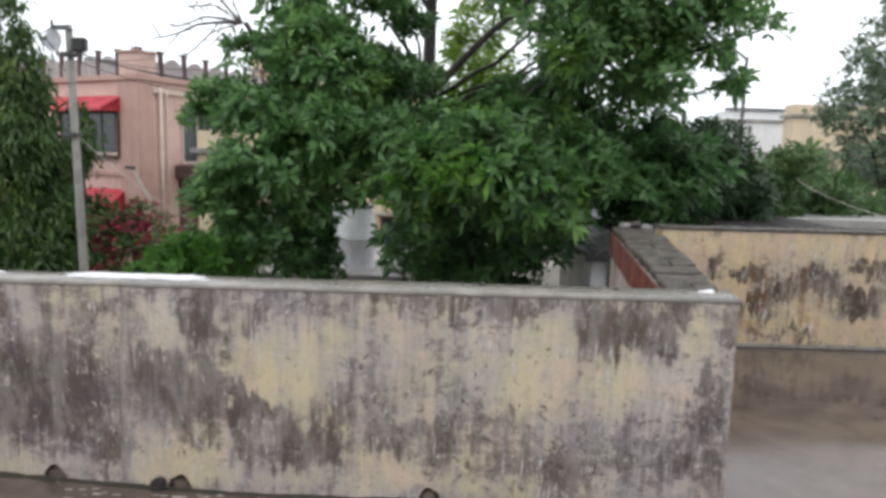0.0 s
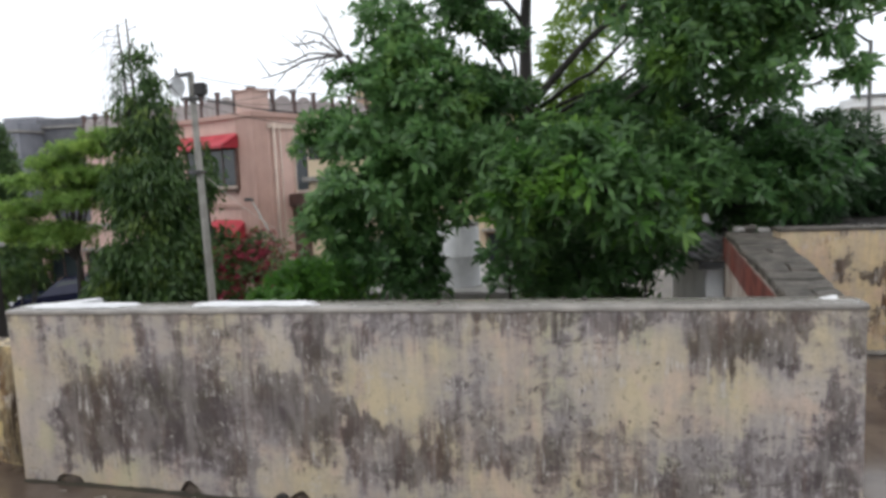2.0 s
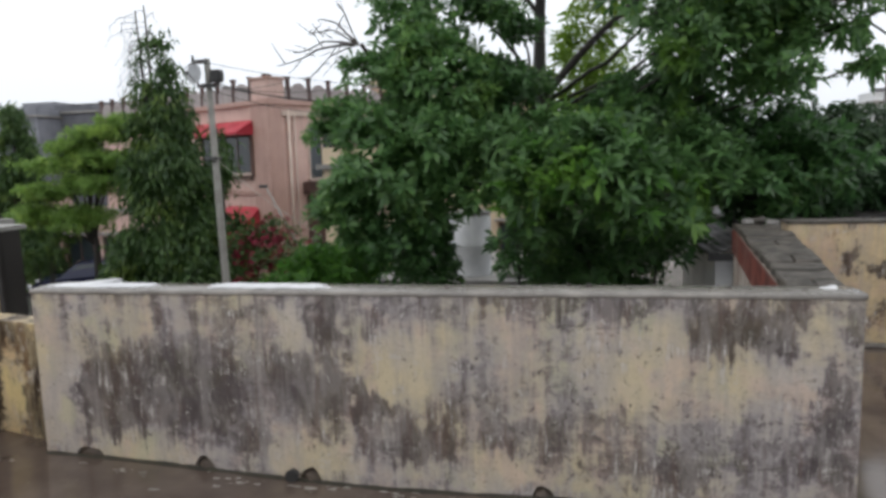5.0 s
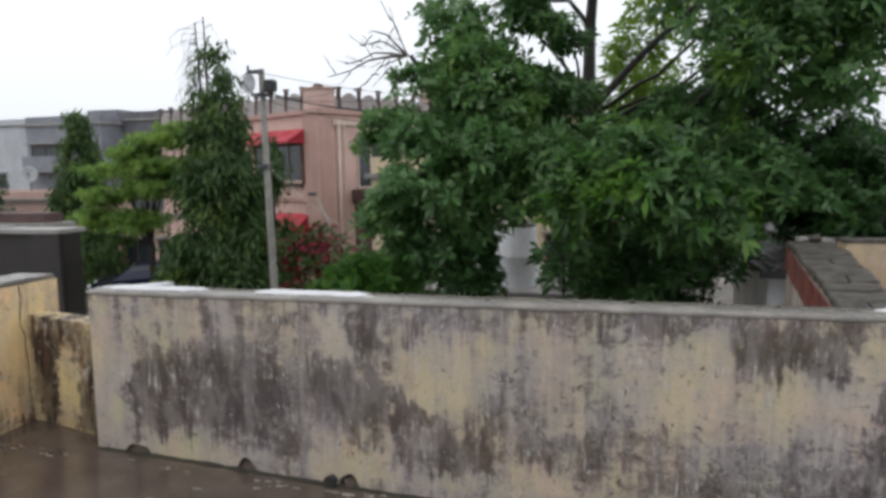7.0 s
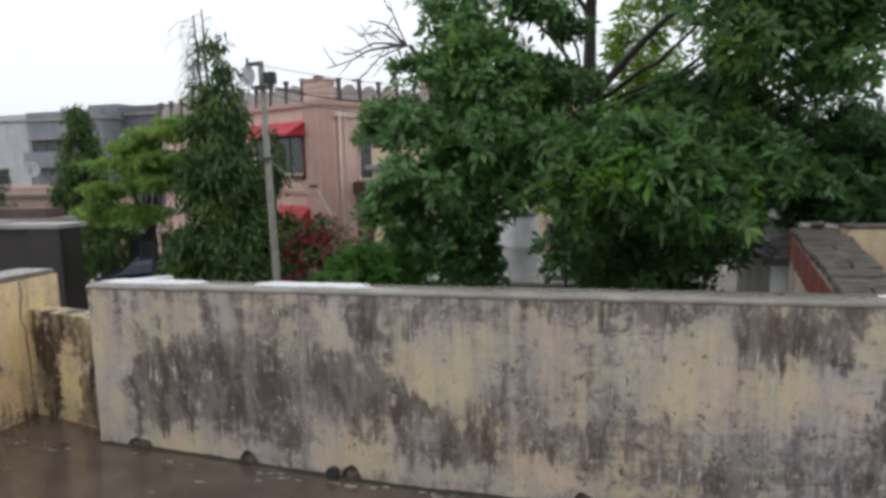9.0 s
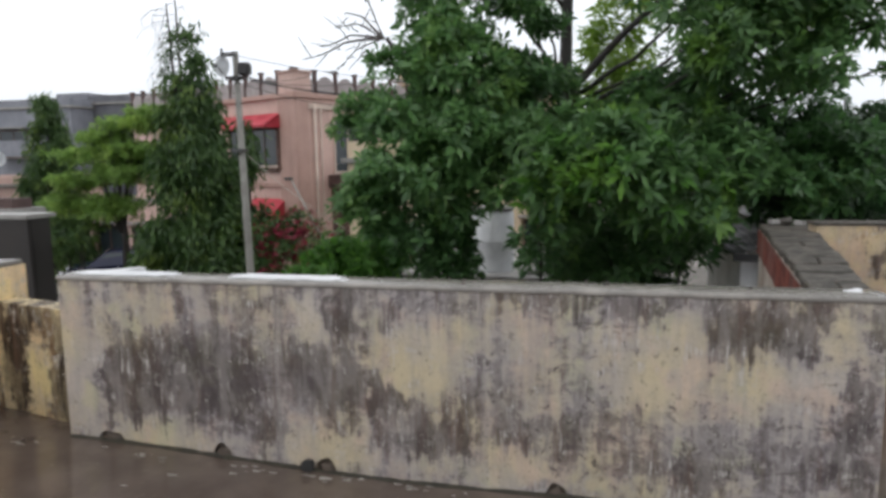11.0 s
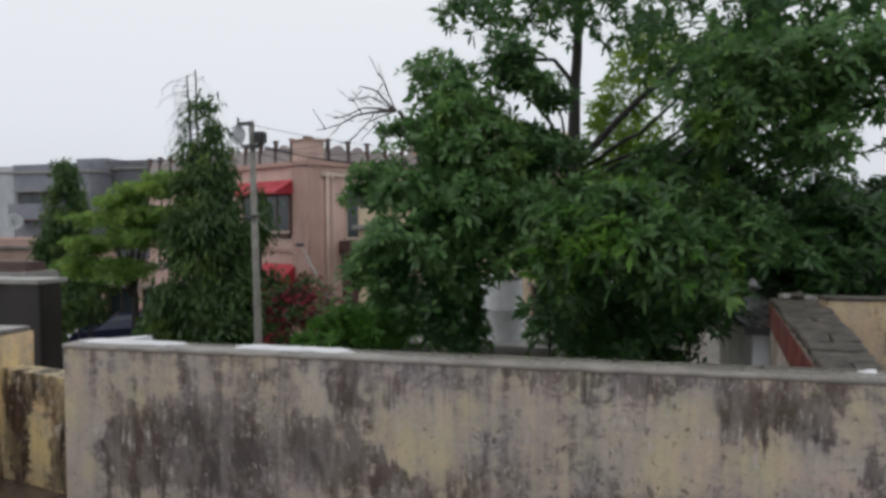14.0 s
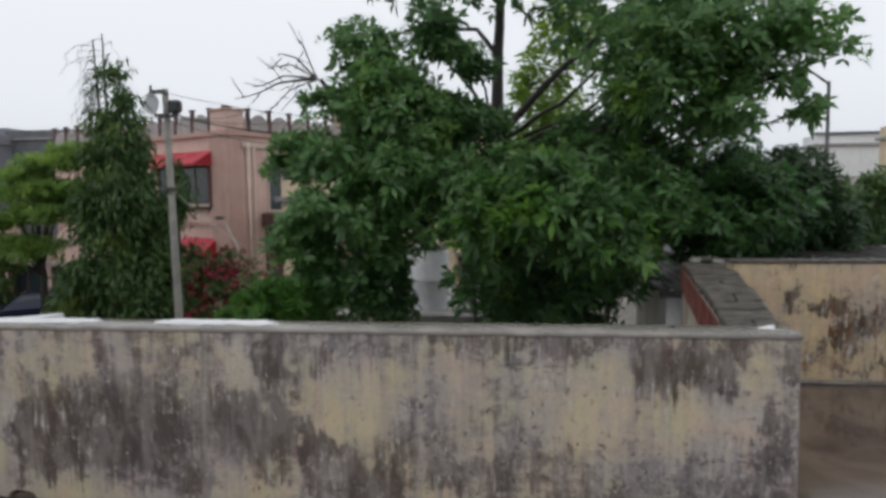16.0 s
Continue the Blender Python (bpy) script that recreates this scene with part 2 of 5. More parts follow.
WALL_MOULD = [
    (-2.07, .36, .34, .24, .6), (-1.69, .4, .3, .22, .6), (-1.12, .41, .24, .19, .7), (-1.02, .76, .1, .12, .5), (-.78, .32, .13, .08, .6),
    (-.52, .15, .19, .12, .6), (.88, .74, .21, .1, .6), (1.29, .34, .06, .32, .65), (1.12, .2, .3, .25, .22), (.3, .17, .4, .14, .12), (-.12, .24, .16, .1, .3),
    (-1.44, .15, .1, .1, .35), (.68, .04, .1, .12, .35), (1.12, .74, .1, .14, .4), (.35, .86, .8, .04, .3), (-1.66, .22, .16, .14, .3)]
WALL_CREAM = [
    (-.65, .52, .26, .17, -.5), (.47, .56, .26, .21, -.58), (.98, .46, .26, .15, -.58), (-1.07, .05, .28, .1, -.5), (-1.17, .68, .09, .12, -.6),
    (-1.86, .0, .2, .08, -.45), (-.18, .0, .16, .12, -.4), (1.26, .66, .12, .14, -.3), (-2.15, .04, .26, .09, -.5), (-2.54, .41, .13, .45, -.6),
    (-2.15, .74, .24, .1, -.25), (-.2, .62, .25, .2, -.2), (1.1, .02, .26, .1, -.2), (-.1, -.02, .9, .06, -.2)]
WALL_STAINS = WALL_MOULD + WALL_CREAM
RIGHT_STAINS = [(2.31, .66, .08, .12, .7), (2.56, .6, .16, .07, .7), (2.82, .46, .18, .1, .7), (3.14, .6, .2, .1, .75), (3.46, .38, .18, .14, .8), (3.53, .67, .16, .08, .6), (2.65, .3, .14, .1, .7),
                (2.91, .1, .3, .05, .5), (3.3, .46, .18, .07, .6), (3.9, .5, .3, .2, .6), (4.6, .5, .5, .2, .5), (2.9, .85, 1.6, .09, -.4), (3.08, .25, .2, .1, -.3), (4.2, .2, .5, .1, -.3)]
M_wall = limewash("old_limewash", (0.44, 0.395, 0.33), (0.335, 0.31, 0.298), (0.115, 0.096, 0.09), WALL_STAINS, 0.24, (0, 0, 0), 0.0, 0.9, "x", (-0.4, 1.6), [(0.35, 0.22, 0.75, 0.26)])
M_wall_right = limewash("old_yellow_limewash", (0.42, 0.34, 0.25), (0.35, 0.3, 0.25), (0.07, 0.05, 0.036), RIGHT_STAINS, 0.02, (3, 1, 4), 0.5, 0.96, "x", (-9.0, -8.0))
LEFT_STAINS = [(-.02, .42, .07, .3, .9), (-.2, .5, .09, .3, .6), (-.05, .03, .5, .06, .6), (.3, .3, .06, .3, .35), (.15, .65, .14, .2, -.3), (-.5, .4, .2, .3, .5), (-1.2, .4, .5, .3, .4)]
M_wall_left = limewash("ochre_limewash", (0.8, 0.6, 0.34), (0.72, 0.58, 0.38), (0.06, 0.036, 0.022), LEFT_STAINS, -0.4, (7, 5, 2), 0.35, 0.9, "y")
LOW_STAINS = [(-3.2, .3, .12, .4, .6), (-2.75, .3, .12, .4, .7), (-3.0, .55, .1, .2, .4), (-2.98, .3, .09, .3, -.5)]
M_wall_low = limewash("rust_stained_limewash", (0.6, 0.48, 0.28), (0.54, 0.45, 0.29), (0.035, 0.022, 0.014), LOW_STAINS, 0.28, (2, 8, 5), 0.5, 0.71)
M_red = plain("red_oxide_plaster", (0.2, 0.045, 0.03), (0.11, 0.036, 0.028), 7, 0.6, 0, 0.8, (0.3, 0.22, 0.2))
M_coping = plain("wet_cement_coping", (0.27, 0.25, 0.225), (0.16, 0.148, 0.135), 4, 0.22, 0, 0, bump=0.25)
M_streaked = plain("rain_streaked_plaster", (0.5, 0.45, 0.4), (0.4, 0.33, 0.27), 5, 0.6, 0, 0.85, (0.16, 0.07, 0.045))
M_mossy = plain("mossy_cement", (0.105, 0.088, 0.073), (0.034, 0.031, 0.024), 9, 0.55, 0, 0, bump=0.8)
M_floor = wet_floor()
M_darkwall = plain("sooty_cement", (0.02, 0.017, 0.016), (0.034, 0.029, 0.027), 2, 0.6, 0, 0.5, (0.018, 0.016, 0.016))
M_cement = plain("grey_cement", (0.33, 0.32, 0.3), (0.24, 0.23, 0.22), 2, 0.5, 0, 0.3)
M_pink = plain("salmon_paint", (0.66, 0.46, 0.4), (0.58, 0.4, 0.35), 1.2, 0.6, 0, 0.25, (0.3, 0.16, 0.13))
M_pink_dark = plain("rose_paint", (0.52, 0.335, 0.285), (0.47, 0.305, 0.26), 1.2, 0.6, 0, 0.3, (0.25, 0.13, 0.1))
M_trim = plain("pale_trim_paint", (0.62, 0.5, 0.42), (0.55, 0.44, 0.38), 2, 0.55)
M_panel = plain("pale_grey_panel", (0.42, 0.38, 0.37), (0.34, 0.3, 0.3), 2, 0.6, 0, 0.4, (0.2, 0.15, 0.14))
M_maroon = plain("maroon_paint", (0.11, 0.062, 0.055), (0.08, 0.05, 0.046), 3, 0.6)
M_awning = plain("red_awning_sheet", (0.52, 0.035, 0.06), (0.42, 0.03, 0.05), 2, 0.45)
M_frame = plain("brown_window_frame", (0.1, 0.045, 0.03), (0.08, 0.04, 0.03), 5, 0.5)
M_creamhouse = plain("cream_paint", (0.68, 0.555, 0.39), (0.6, 0.49, 0.35), 1, 0.6, 0, 0.3, (0.4, 0.33, 0.2))
M_greyhouse = plain("blue_grey_plaster", (0.26, 0.27, 0.305), (0.21, 0.22, 0.25), 0.8, 0.7, 0, 0.3, (0.1, 0.1, 0.11))
M_whitehouse = plain("white_paint", (0.82, 0.83, 0.84), (0.74, 0.76, 0.78), 0.8, 0.6, 0, 0.25, (0.4, 0.41, 0.42))
M_palehouse = plain("pale_grey_paint", (0.5, 0.52, 0.55), (0.42, 0.44, 0.47), 0.8, 0.7, 0, 0.3, (0.25, 0.26, 0.28))
M_slate = plain("dark_slate_plaster", (0.15, 0.155, 0.175), (0.11, 0.115, 0.13), 0.8, 0.7, 0, 0.3, (0.06, 0.06, 0.07))
M_white = plain("whitewash", (0.74, 0.75, 0.76), (0.62, 0.63, 0.65), 2.5, 0.5, 0, 0.3, (0.4, 0.4, 0.4))
M_pole = plain("weathered_concrete_pole", (0.36, 0.35, 0.32), (0.27, 0.26, 0.24), 3, 0.7, 0, 0.3, (0.15, 0.14, 0.13))
M_metal = plain("dull_metal", (0.12, 0.12, 0.12), (0.07, 0.07, 0.07), 6, 0.45, 0.6)
M_dish = plain("pale_dish", (0.68, 0.7, 0.72), (0.6, 0.62, 0.64), 3, 0.4)
M_cable = plain("black_cable", (0.025, 0.025, 0.027), (0.035, 0.035, 0.035), 9, 0.6)
M_paleline = plain("pale_rope", (0.5, 0.48, 0.42), (0.4, 0.38, 0.34), 9, 0.7)
M_glass = Graph("window_glass").done((0.03, 0.04, 0.045), 0.06, 0.0, 0.6)
M_bark = plain("dark_wet_bark", (0.018, 0.015, 0.013), (0.032, 0.026, 0.022), 7, 0.6, 0, 0.3, (0.015, 0.012, 0.01), 0.8)
M_twig = plain("grey_twig", (0.085, 0.072, 0.066), (0.06, 0.05, 0.046), 7, 0.7)
M_ground = plain("wet_earth", (0.13, 0.105, 0.08), (0.085, 0.075, 0.06), 0.35, 0.55)
M_road = plain("wet_asphalt", (0.05, 0.05, 0.052), (0.065, 0.063, 0.06), 0.8, 0.3)
M_sheet = plain("corrugated_sheet", (0.095, 0.09, 0.088), (0.055, 0.052, 0.052), 2, 0.6, 0.1, 0.3)
M_carpaint = plain("dark_blue_car_paint", (0.012, 0.015, 0.04), (0.015, 0.018, 0.045), 2, 0.15, 0.2, 0, bump=0)
M_tyre = plain("black_rubber", (0.02, 0.02, 0.02), (0.03, 0.03, 0.03), 5, 0.8)
M_flake = plain("lime_flake", (0.36, 0.34, 0.31), (0.24, 0.22, 0.2), 9, 0.5)
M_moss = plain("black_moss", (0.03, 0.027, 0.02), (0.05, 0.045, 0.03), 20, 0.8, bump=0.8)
M_silt = plain("brown_silt", (0.11, 0.085, 0.066), (0.07, 0.052, 0.042), 12, 0.5, bump=0.6)
L_tree = leafy("whorled_leaf", (0.05, 0.112, 0.041), (0.116, 0.232, 0.072), (0.18, 0.33, 0.06), 0.15, 0.42, 0.45, 1.0, 0.38)
# Wet gloss, plus a lighter colour that paints rain haze over outer boughs.
L_haze = leafy("hazy_wet_leaf", (0.075, 0.17, 0.062), (0.165, 0.32, 0.1), (0.26, 0.43, 0.11), 0.12, 0.38, 0.5, 1.0, 0.6)
# Darker copy of the whorled leaf; shade inside the crown is in its colour.
L_shade = leafy("shaded_whorled_leaf", (0.045, 0.11, 0.04), (0.1, 0.22, 0.068), (0.17, 0.31, 0.075), 0.1, 0.36, 0.5, 1.0, 0.65)
# Dark green leaf, deep enough that its colour also stands for shade.
L_dark = leafy("dark_shaded_leaf", (0.022, 0.055, 0.022), (0.045, 0.1, 0.034), (0.065, 0.13, 0.038), 0.1, 0.45, 0.3, 1.0)
L_broad = leafy("broad_arching_leaf", (0.06, 0.12, 0.045), (0.12, 0.21, 0.075), (0.2, 0.3, 0.1), 0.15, 0.4, 0.4, 1.0)
L_ashoka = leafy("drooping_leaf", (0.034, 0.078, 0.026), (0.085, 0.16, 0.04), (0.16, 0.235, 0.045), 0.22, 0.45, 0.35, 0.9)
L_feather = leafy("feathery_leaf", (0.14, 0.25, 0.06), (0.26, 0.42, 0.095), (0.42, 0.58, 0.14), 0.2, 0.45, 0.52, 1.0)
L_grey = leafy("dull_leaf", (0.11, 0.17, 0.11), (0.18, 0.25, 0.15), (0.24, 0.3, 0.16), 0.1, 0.5, 0.35, 0.5)
L_bract = leafy("magenta_bract", (0.17, 0.012, 0.03), (0.3, 0.02, 0.055), (0.42, 0.04, 0.1), 0.2, 0.5, 0.3, 0.5)
# More saturated green copy of the whorled leaf, for front and skirt boughs.
L_bright = leafy("bright_whorled_leaf", (0.045, 0.12, 0.025), (0.09, 0.225, 0.035), (0.16, 0.33, 0.045), 0.22, 0.45, 0.5, 1.0, 0.3)
# Light shining through from behind is put into this yellow-green colour.
L_backlit = leafy("yellow_green_leaf", (0.16, 0.27, 0.04), (0.25, 0.39, 0.06), (0.34, 0.48, 0.08), 0.2, 0.45, 0.5, 1.0)


# ---- mesh helpers ----
GROUND = -3.2
rng = np.random.default_rng(7)


def box_bm(x0, x1, y0, y1, z0, z1, bevel=0.0, bm=None):
    own = bm is None
    bm = bm or bmesh.new()
    vs = [bm.verts.new((x, y, z)) for z in (z0, z1) for y in (y0, y1) for x in (x0, x1)]
    for f in ((0, 2, 3, 1), (4, 5, 7, 6), (0, 1, 5, 4), (2, 6, 7, 3), (0, 4, 6, 2), (1, 3, 7, 5)):
        bm.faces.new([vs[i] for i in f])
    if bevel and own:
        bmesh.ops.bevel(bm, geom=bm.edges[:], offset=bevel, segments=2, affect="EDGES")
    return bm


def prism_bm(outline, depth, axis="y", start=0.0):
    """An outline of (a, b) pairs, pushed through by depth: along y from an x-z outline, along z from an x-y outline, along x from a y-z outline."""
    bm = bmesh.new()
    put = {"y": lambda a, b, c: (a, c, b), "z": lambda a, b, c: (a, b, c), "x": lambda a, b, c: (c, a, b)}[axis]
    near = [bm.verts.new(put(a, b, start)) for a, b in outline]
    far = [bm.verts.new(put(a, b, start + depth)) for a, b in outline]
    bm.faces.new(near)
    bm.faces.new(far[::-1])
    n = len(outline)
    for i in range(n):
        bm.faces.new((near[i], far[i], far[(i + 1) % n], near[(i + 1) % n]))
    bmesh.ops.recalc_face_normals(bm, faces=bm.faces[:])
    return bm


def tube_bm(points, radii, sides=8, bm=None, cap=True):
    """A tapered tube along points."""
    bm = bm or bmesh.new()
    pts = [Vector(p) for p in points]
    rings = []
    for i, p in enumerate(pts):
        d = (pts[min(i + 1, len(pts) - 1)] - pts[max(i - 1, 0)]).normalized()
        a = d.orthogonal().normalized() if not rings else (side - d * side.dot(d)).normalized()
        side, b = a, d.cross(a)
        rings.append([bm.verts.new(p + (a * math.cos(k * math.tau / sides) + b * math.sin(k * math.tau / sides)) * radii[i]) for k in range(sides)])
    for r, s in zip(rings, rings[1:]):
        for k in range(sides):
            f = bm.faces.new((r[k], r[(k + 1) % sides], s[(k + 1) % sides], s[k]))
            f.smooth = True
    if cap:
        bm.faces.new(rings[0][::-1])
        bm.faces.new(rings[-1])
    return bm


def lathe_bm(profile, sides=32, centre=(0, 0, 0)):
    """A profile of (radius, height) pairs turned round the upright axis."""
    bm = bmesh.new()
    rings = [[bm.verts.new((centre[0] + r * math.cos(k * math.tau / sides), centre[1] + r * math.sin(k * math.tau / sides), centre[2] + z)) for k in range(sides)] for r, z in profile]
    for r, s in zip(rings, rings[1:]):
        for k in range(sides):
            bm.faces.new((r[k], r[(k + 1) % sides], s[(k + 1) % sides], s[k])).smooth = True
    bm.faces.new(rings[0][::-1])
    bm.faces.new(rings[-1])
    return bm


def part(name, bm, material, parent=None, label=""):
    me = bpy.data.meshes.new(name)
    bm.to_mesh(me)
    bm.free()
    me.materials.append(material)
    ob = new(name, me)
    ob.parent = parent
    return tagged(ob, label)


def thing(name, label, category, group="", at=(0, 0, 0), turn=0.0):
    ob = tagged(new(name), label, category, group)
    ob.matrix_world = pose(*at, 0, 0, turn)
    return ob


def structure(name, bm, material, label=""):
    return tagged(part(name, bm, material, None, label), "", "", "", "structure")


def rough_up(bm, amount, scale=3.0, cut=0):
    """Wavers the surface a little, as hand-laid plaster does."""
    if cut:
        bmesh.ops.subdivide_edges(bm, edges=[e for e in bm.edges if e.calc_length() > 0.35], cuts=cut, use_grid_fill=True)
    for v in bm.verts:
        v.co += noise.noise_vector(v.co * scale) * amount
    return bm


# ---- foliage ----
def leaf_mesh(name, base, way, up, length, width, droop, material):
    """Many single leaves in one mesh: base point, direction, upper side, length, width and droop of each."""
    n = len(base)
    way = way / np.linalg.norm(way, axis=1, keepdims=True)
    side = np.cross(way, up)
    side /= np.linalg.norm(side, axis=1, keepdims=True) + 1e-9
    nor = np.cross(side, way)
    L, W, D = length[:, None], width[:, None], droop[:, None]
    down = np.array([0, 0, -1.0])
    midp = base + way * L * 0.6 + down * D * L * 0.36
    v = np.empty((n, 6, 3))
    v[:, 0] = base
    v[:, 1] = midp + side * W * 0.5 + nor * W * 0.16
    v[:, 2] = midp
    v[:, 3] = midp - side * W * 0.5 + nor * W * 0.16
    v[:, 4] = base + way * L + down * D * L
    v[:, 5] = base + way * L * 0.84 + down * D * L * 0.7
    tri = np.array([(0, 1, 2), (0, 2, 3), (2, 1, 5), (2, 5, 3), (5, 1, 4), (5, 4, 3)])
    faces = (tri[None] + 6 * np.arange(n)[:, None, None]).reshape(-1, 3)
    me = bpy.data.meshes.new(name)
    me.vertices.add(n * 6)
    me.vertices.foreach_set("co", v.reshape(-1).astype(np.float32))
    me.loops.add(len(faces) * 3)
    me.loops.foreach_set("vertex_index", faces.reshape(-1).astype(np.int32))
    me.polygons.add(len(faces))
    me.polygons.foreach_set("loop_start", (3 * np.arange(len(faces))).astype(np.int32))
    me.update(calc_edges=True)
    me.validate()
    me.materials.append(material)
    return me


def unit(n):
    d = rng.normal(size=(n, 3))
    return d / np.linalg.norm(d, axis=1, keepdims=True)


def bough_points(boughs, density, gap=0.0, hollow=0.45):
    """Twig ends in and on uneven boughs (x, y, z, half sizes), with the way each faces."""
    ps, ds = [], []
    for x, y, z, a, b, c in boughs:
        n = int(density * (a * b * c) ** (2 / 3))
        d = unit(n)
        r = hollow + (1 - hollow) * rng.random(n) ** 0.6
        lump = np.array([1.0 + 0.42 * noise.noise(Vector(k) * 2.1 + Vector((x, y, z))) for k in d])
        p = np.array((x, y, z)) + d * (r * lump)[:, None] * np.array((a, b, c))
        if gap:
            keep = np.array([noise.noise(Vector(k) * 2.3) + 0.6 * noise.noise(Vector(k) * 5.1) for k in p]) > gap
            p, d = p[keep], d[keep]
        ps.append(p)
        ds.append(d)
    return np.concatenate(ps), np.concatenate(ds)


def whorls(name, points, ways, size, material, leaves=7, thin=0.27, lift=0.7, droop=0.5):
    """Rosettes of leaves at the twig ends."""
    n = len(points)
    axis = ways * 0.6 + np.array([0, 0, lift]) + 0.45 * rng.normal(size=(n, 3))
    axis /= np.linalg.norm(axis, axis=1, keepdims=True)
    ref = np.cross(axis, unit(n))
    ref /= np.linalg.norm(ref, axis=1, keepdims=True) + 1e-9
    oth = np.cross(axis, ref)
    B, Wy, U, Ln = [], [], [], []
    s = size * (0.7 + 0.6 * rng.random(n))
    for k in range(leaves):
        a = k * math.tau / leaves + 0.5 * rng.random(n)
        el = 0.15 + 0.75 * rng.random(n)
        rad = ref * np.cos(a)[:, None] + oth * np.sin(a)[:, None]
        B.append(points + 0.02 * rng.normal(size=(n, 3)))
        Wy.append(rad * np.cos(el)[:, None] + axis * np.sin(el)[:, None])
        U.append(axis)
        Ln.append(s * (0.75 + 0.4 * rng.random(n)))
    B, Wy, U, Ln = np.concatenate(B), np.concatenate(Wy), np.concatenate(U), np.concatenate(Ln)
    return leaf_mesh(name, B, Wy, U + 0.01, Ln, Ln * thin * (0.85 + 0.3 * rng.random(len(B))), droop * rng.random(len(B)), material)


def crown(name, mesh, parent, label=""):
    ob = new(name, mesh)
    ob.parent = parent
    return tagged(ob, label, "", "", "stuff")


def limb(points, r0, r1, sides=8, waver=0.06):
    """Points and radii of a limb that wavers between the points given."""
    pts, out, rad = [Vector(p) for p in points], [], []
    for a, b in zip(pts, pts[1:]):
        for k in range(5):
            p = a.lerp(b, k / 5)
            out.append(p + noise.noise_vector(p * 1.7) * waver)
    out.append(pts[-1])
    n = len(out)
    rad = [r0 + (r1 - r0) * (i / (n - 1)) for i in range(n)]
    return tube_bm(out, rad, sides)


# ---- the ground and the terrace ----
structure("ground", box_bm(-900, 900, -300, 1500, GROUND - 1, GROUND), M_ground)
structure("road", box_bm(-60, 40, 15.2, 20.6, GROUND, GROUND + 0.03), M_road)
TERRACE = [(-3.66, -6.0), (7.5, -6.0), (7.5, 2.75), (1.62, 2.75), (1.2, 0.2), (-2.62, 0.2), (-3.36, 0.44), (-3.66, 0.44)]


def smooth(t):
    t = min(1.0, max(0.0, t))
    return t * t * (3 - 2 * t)


def floor_z(x, y):
    """The terrace falls a few centimetres towards the drains at the parapet's foot."""
    return -0.09 * smooth((x + 2.7) / 2.2) * smooth((4.2 - x) / 2.6) * math.exp(-(y / 1.5) ** 2)


bm = bmesh.new()
for x0, x1, y0, y1, skew in ((-3.66, 7.5, -6.0, 0.1, 0.0), (-3.66, -2.62, 0.1, 0.44, 0.0), (1.3, 7.5, 0.1, 2.75, 0.17)):
    nx, ny = max(4, int((x1 - x0) / 0.15)), max(3, int((y1 - y0) / 0.15))
    net = []
    for j in range(ny + 1):
        y = y0 + (y1 - y0) * j / ny
        a = x0 + skew * (y - y0)
        net.append([bm.verts.new((a + (x1 - a) * i / nx, y, floor_z(a + (x1 - a) * i / nx, y))) for i in range(nx + 1)])
    for r, s in zip(net, net[1:]):
        for i in range(nx):
            bm.faces.new((r[i], r[i + 1], s[i + 1], s[i])).smooth = True
lip = [e for e in bm.edges if e.is_boundary]
for e in lip:
    e.smooth = False
rim = bmesh.ops.extrude_edge_only(bm, edges=lip)
for f in [g for g in rim["geom"] if isinstance(g, bmesh.types.BMFace)]:
    f.smooth = False
for v in [g for g in rim["geom"] if isinstance(g, bmesh.types.BMVert)]:
    v.co.z = -0.159
structure("terrace_floor", bm, M_floor)
structure("wall_lower", prism_bm([(x * 0.995, y - 0.02) for x, y in TERRACE], -GROUND - 0.16, "z", GROUND), M_cement)

# front parapet with four drain holes at its foot
X0, X1, TOP = -2.62, 1.4, 0.9
HOLES = [(-2.36, 0.085, 0.065), (-1.69, 0.055, 0.08), (-1.11, 0.058, 0.085), (0.05, 0.05, 0.075)]
outline, foot_x = [], X0
for hx, hw, hh in HOLES + [(X1 + 0.01, 0.01, 0)]:
    outline += [(x, floor_z(x, 0) - 0.02) for x in np.linspace(foot_x, hx - hw, 6)]
    if hh:
        outline += [(hx + hw * math.cos(a), floor_z(hx, 0) - 0.012 + hh * math.sin(a) ** 0.8 * (1 + 0.07 * math.sin(4 * a + 3 * hx))) for a in np.linspace(math.pi, 0, 17)]
    foot_x = hx + hw
outline += [(x, TOP - 0.012 + 0.004 * math.sin(7 * x)) for x in np.linspace(X1, X0, 30)]
bm = prism_bm(outline, 0.2, "y", 0.0)
structure("wall_front", bm, M_wall)
# coping with a soft, uneven edge
cop = [(-0.004, TOP - 0.02), (-0.007, TOP - 0.011), (-0.003, TOP - 0.001), (0.01, TOP + 0.004), (0.1, TOP + 0.007), (0.19, TOP + 0.003), (0.205, TOP - 0.008), (0.205, TOP - 0.03)]
bm = bmesh.new()
rings = []
for x in np.linspace(X0 - 0.006, X1 + 0.006, 90):
    j = 0.0035 * noise.noise(Vector((x * 6, 0, 0))) + 0.002 * noise.noise(Vector((x * 23, 3, 0)))
    rings.append([bm.verts.new((x, y + (j if y < 0.05 else -j), z + 0.7 * j)) for y, z in cop])
for r, s in zip(rings, rings[1:]):
    for k in range(len(cop) - 1):
        bm.faces.new((r[k], r[k + 1], s[k + 1], s[k])).smooth = True
bm.faces.new(rings[0][::-1])
bm.faces.new(rings[-1])
bmesh.ops.recalc_face_normals(bm, faces=bm.faces[:])
structure("coping_front", bm, M_coping)


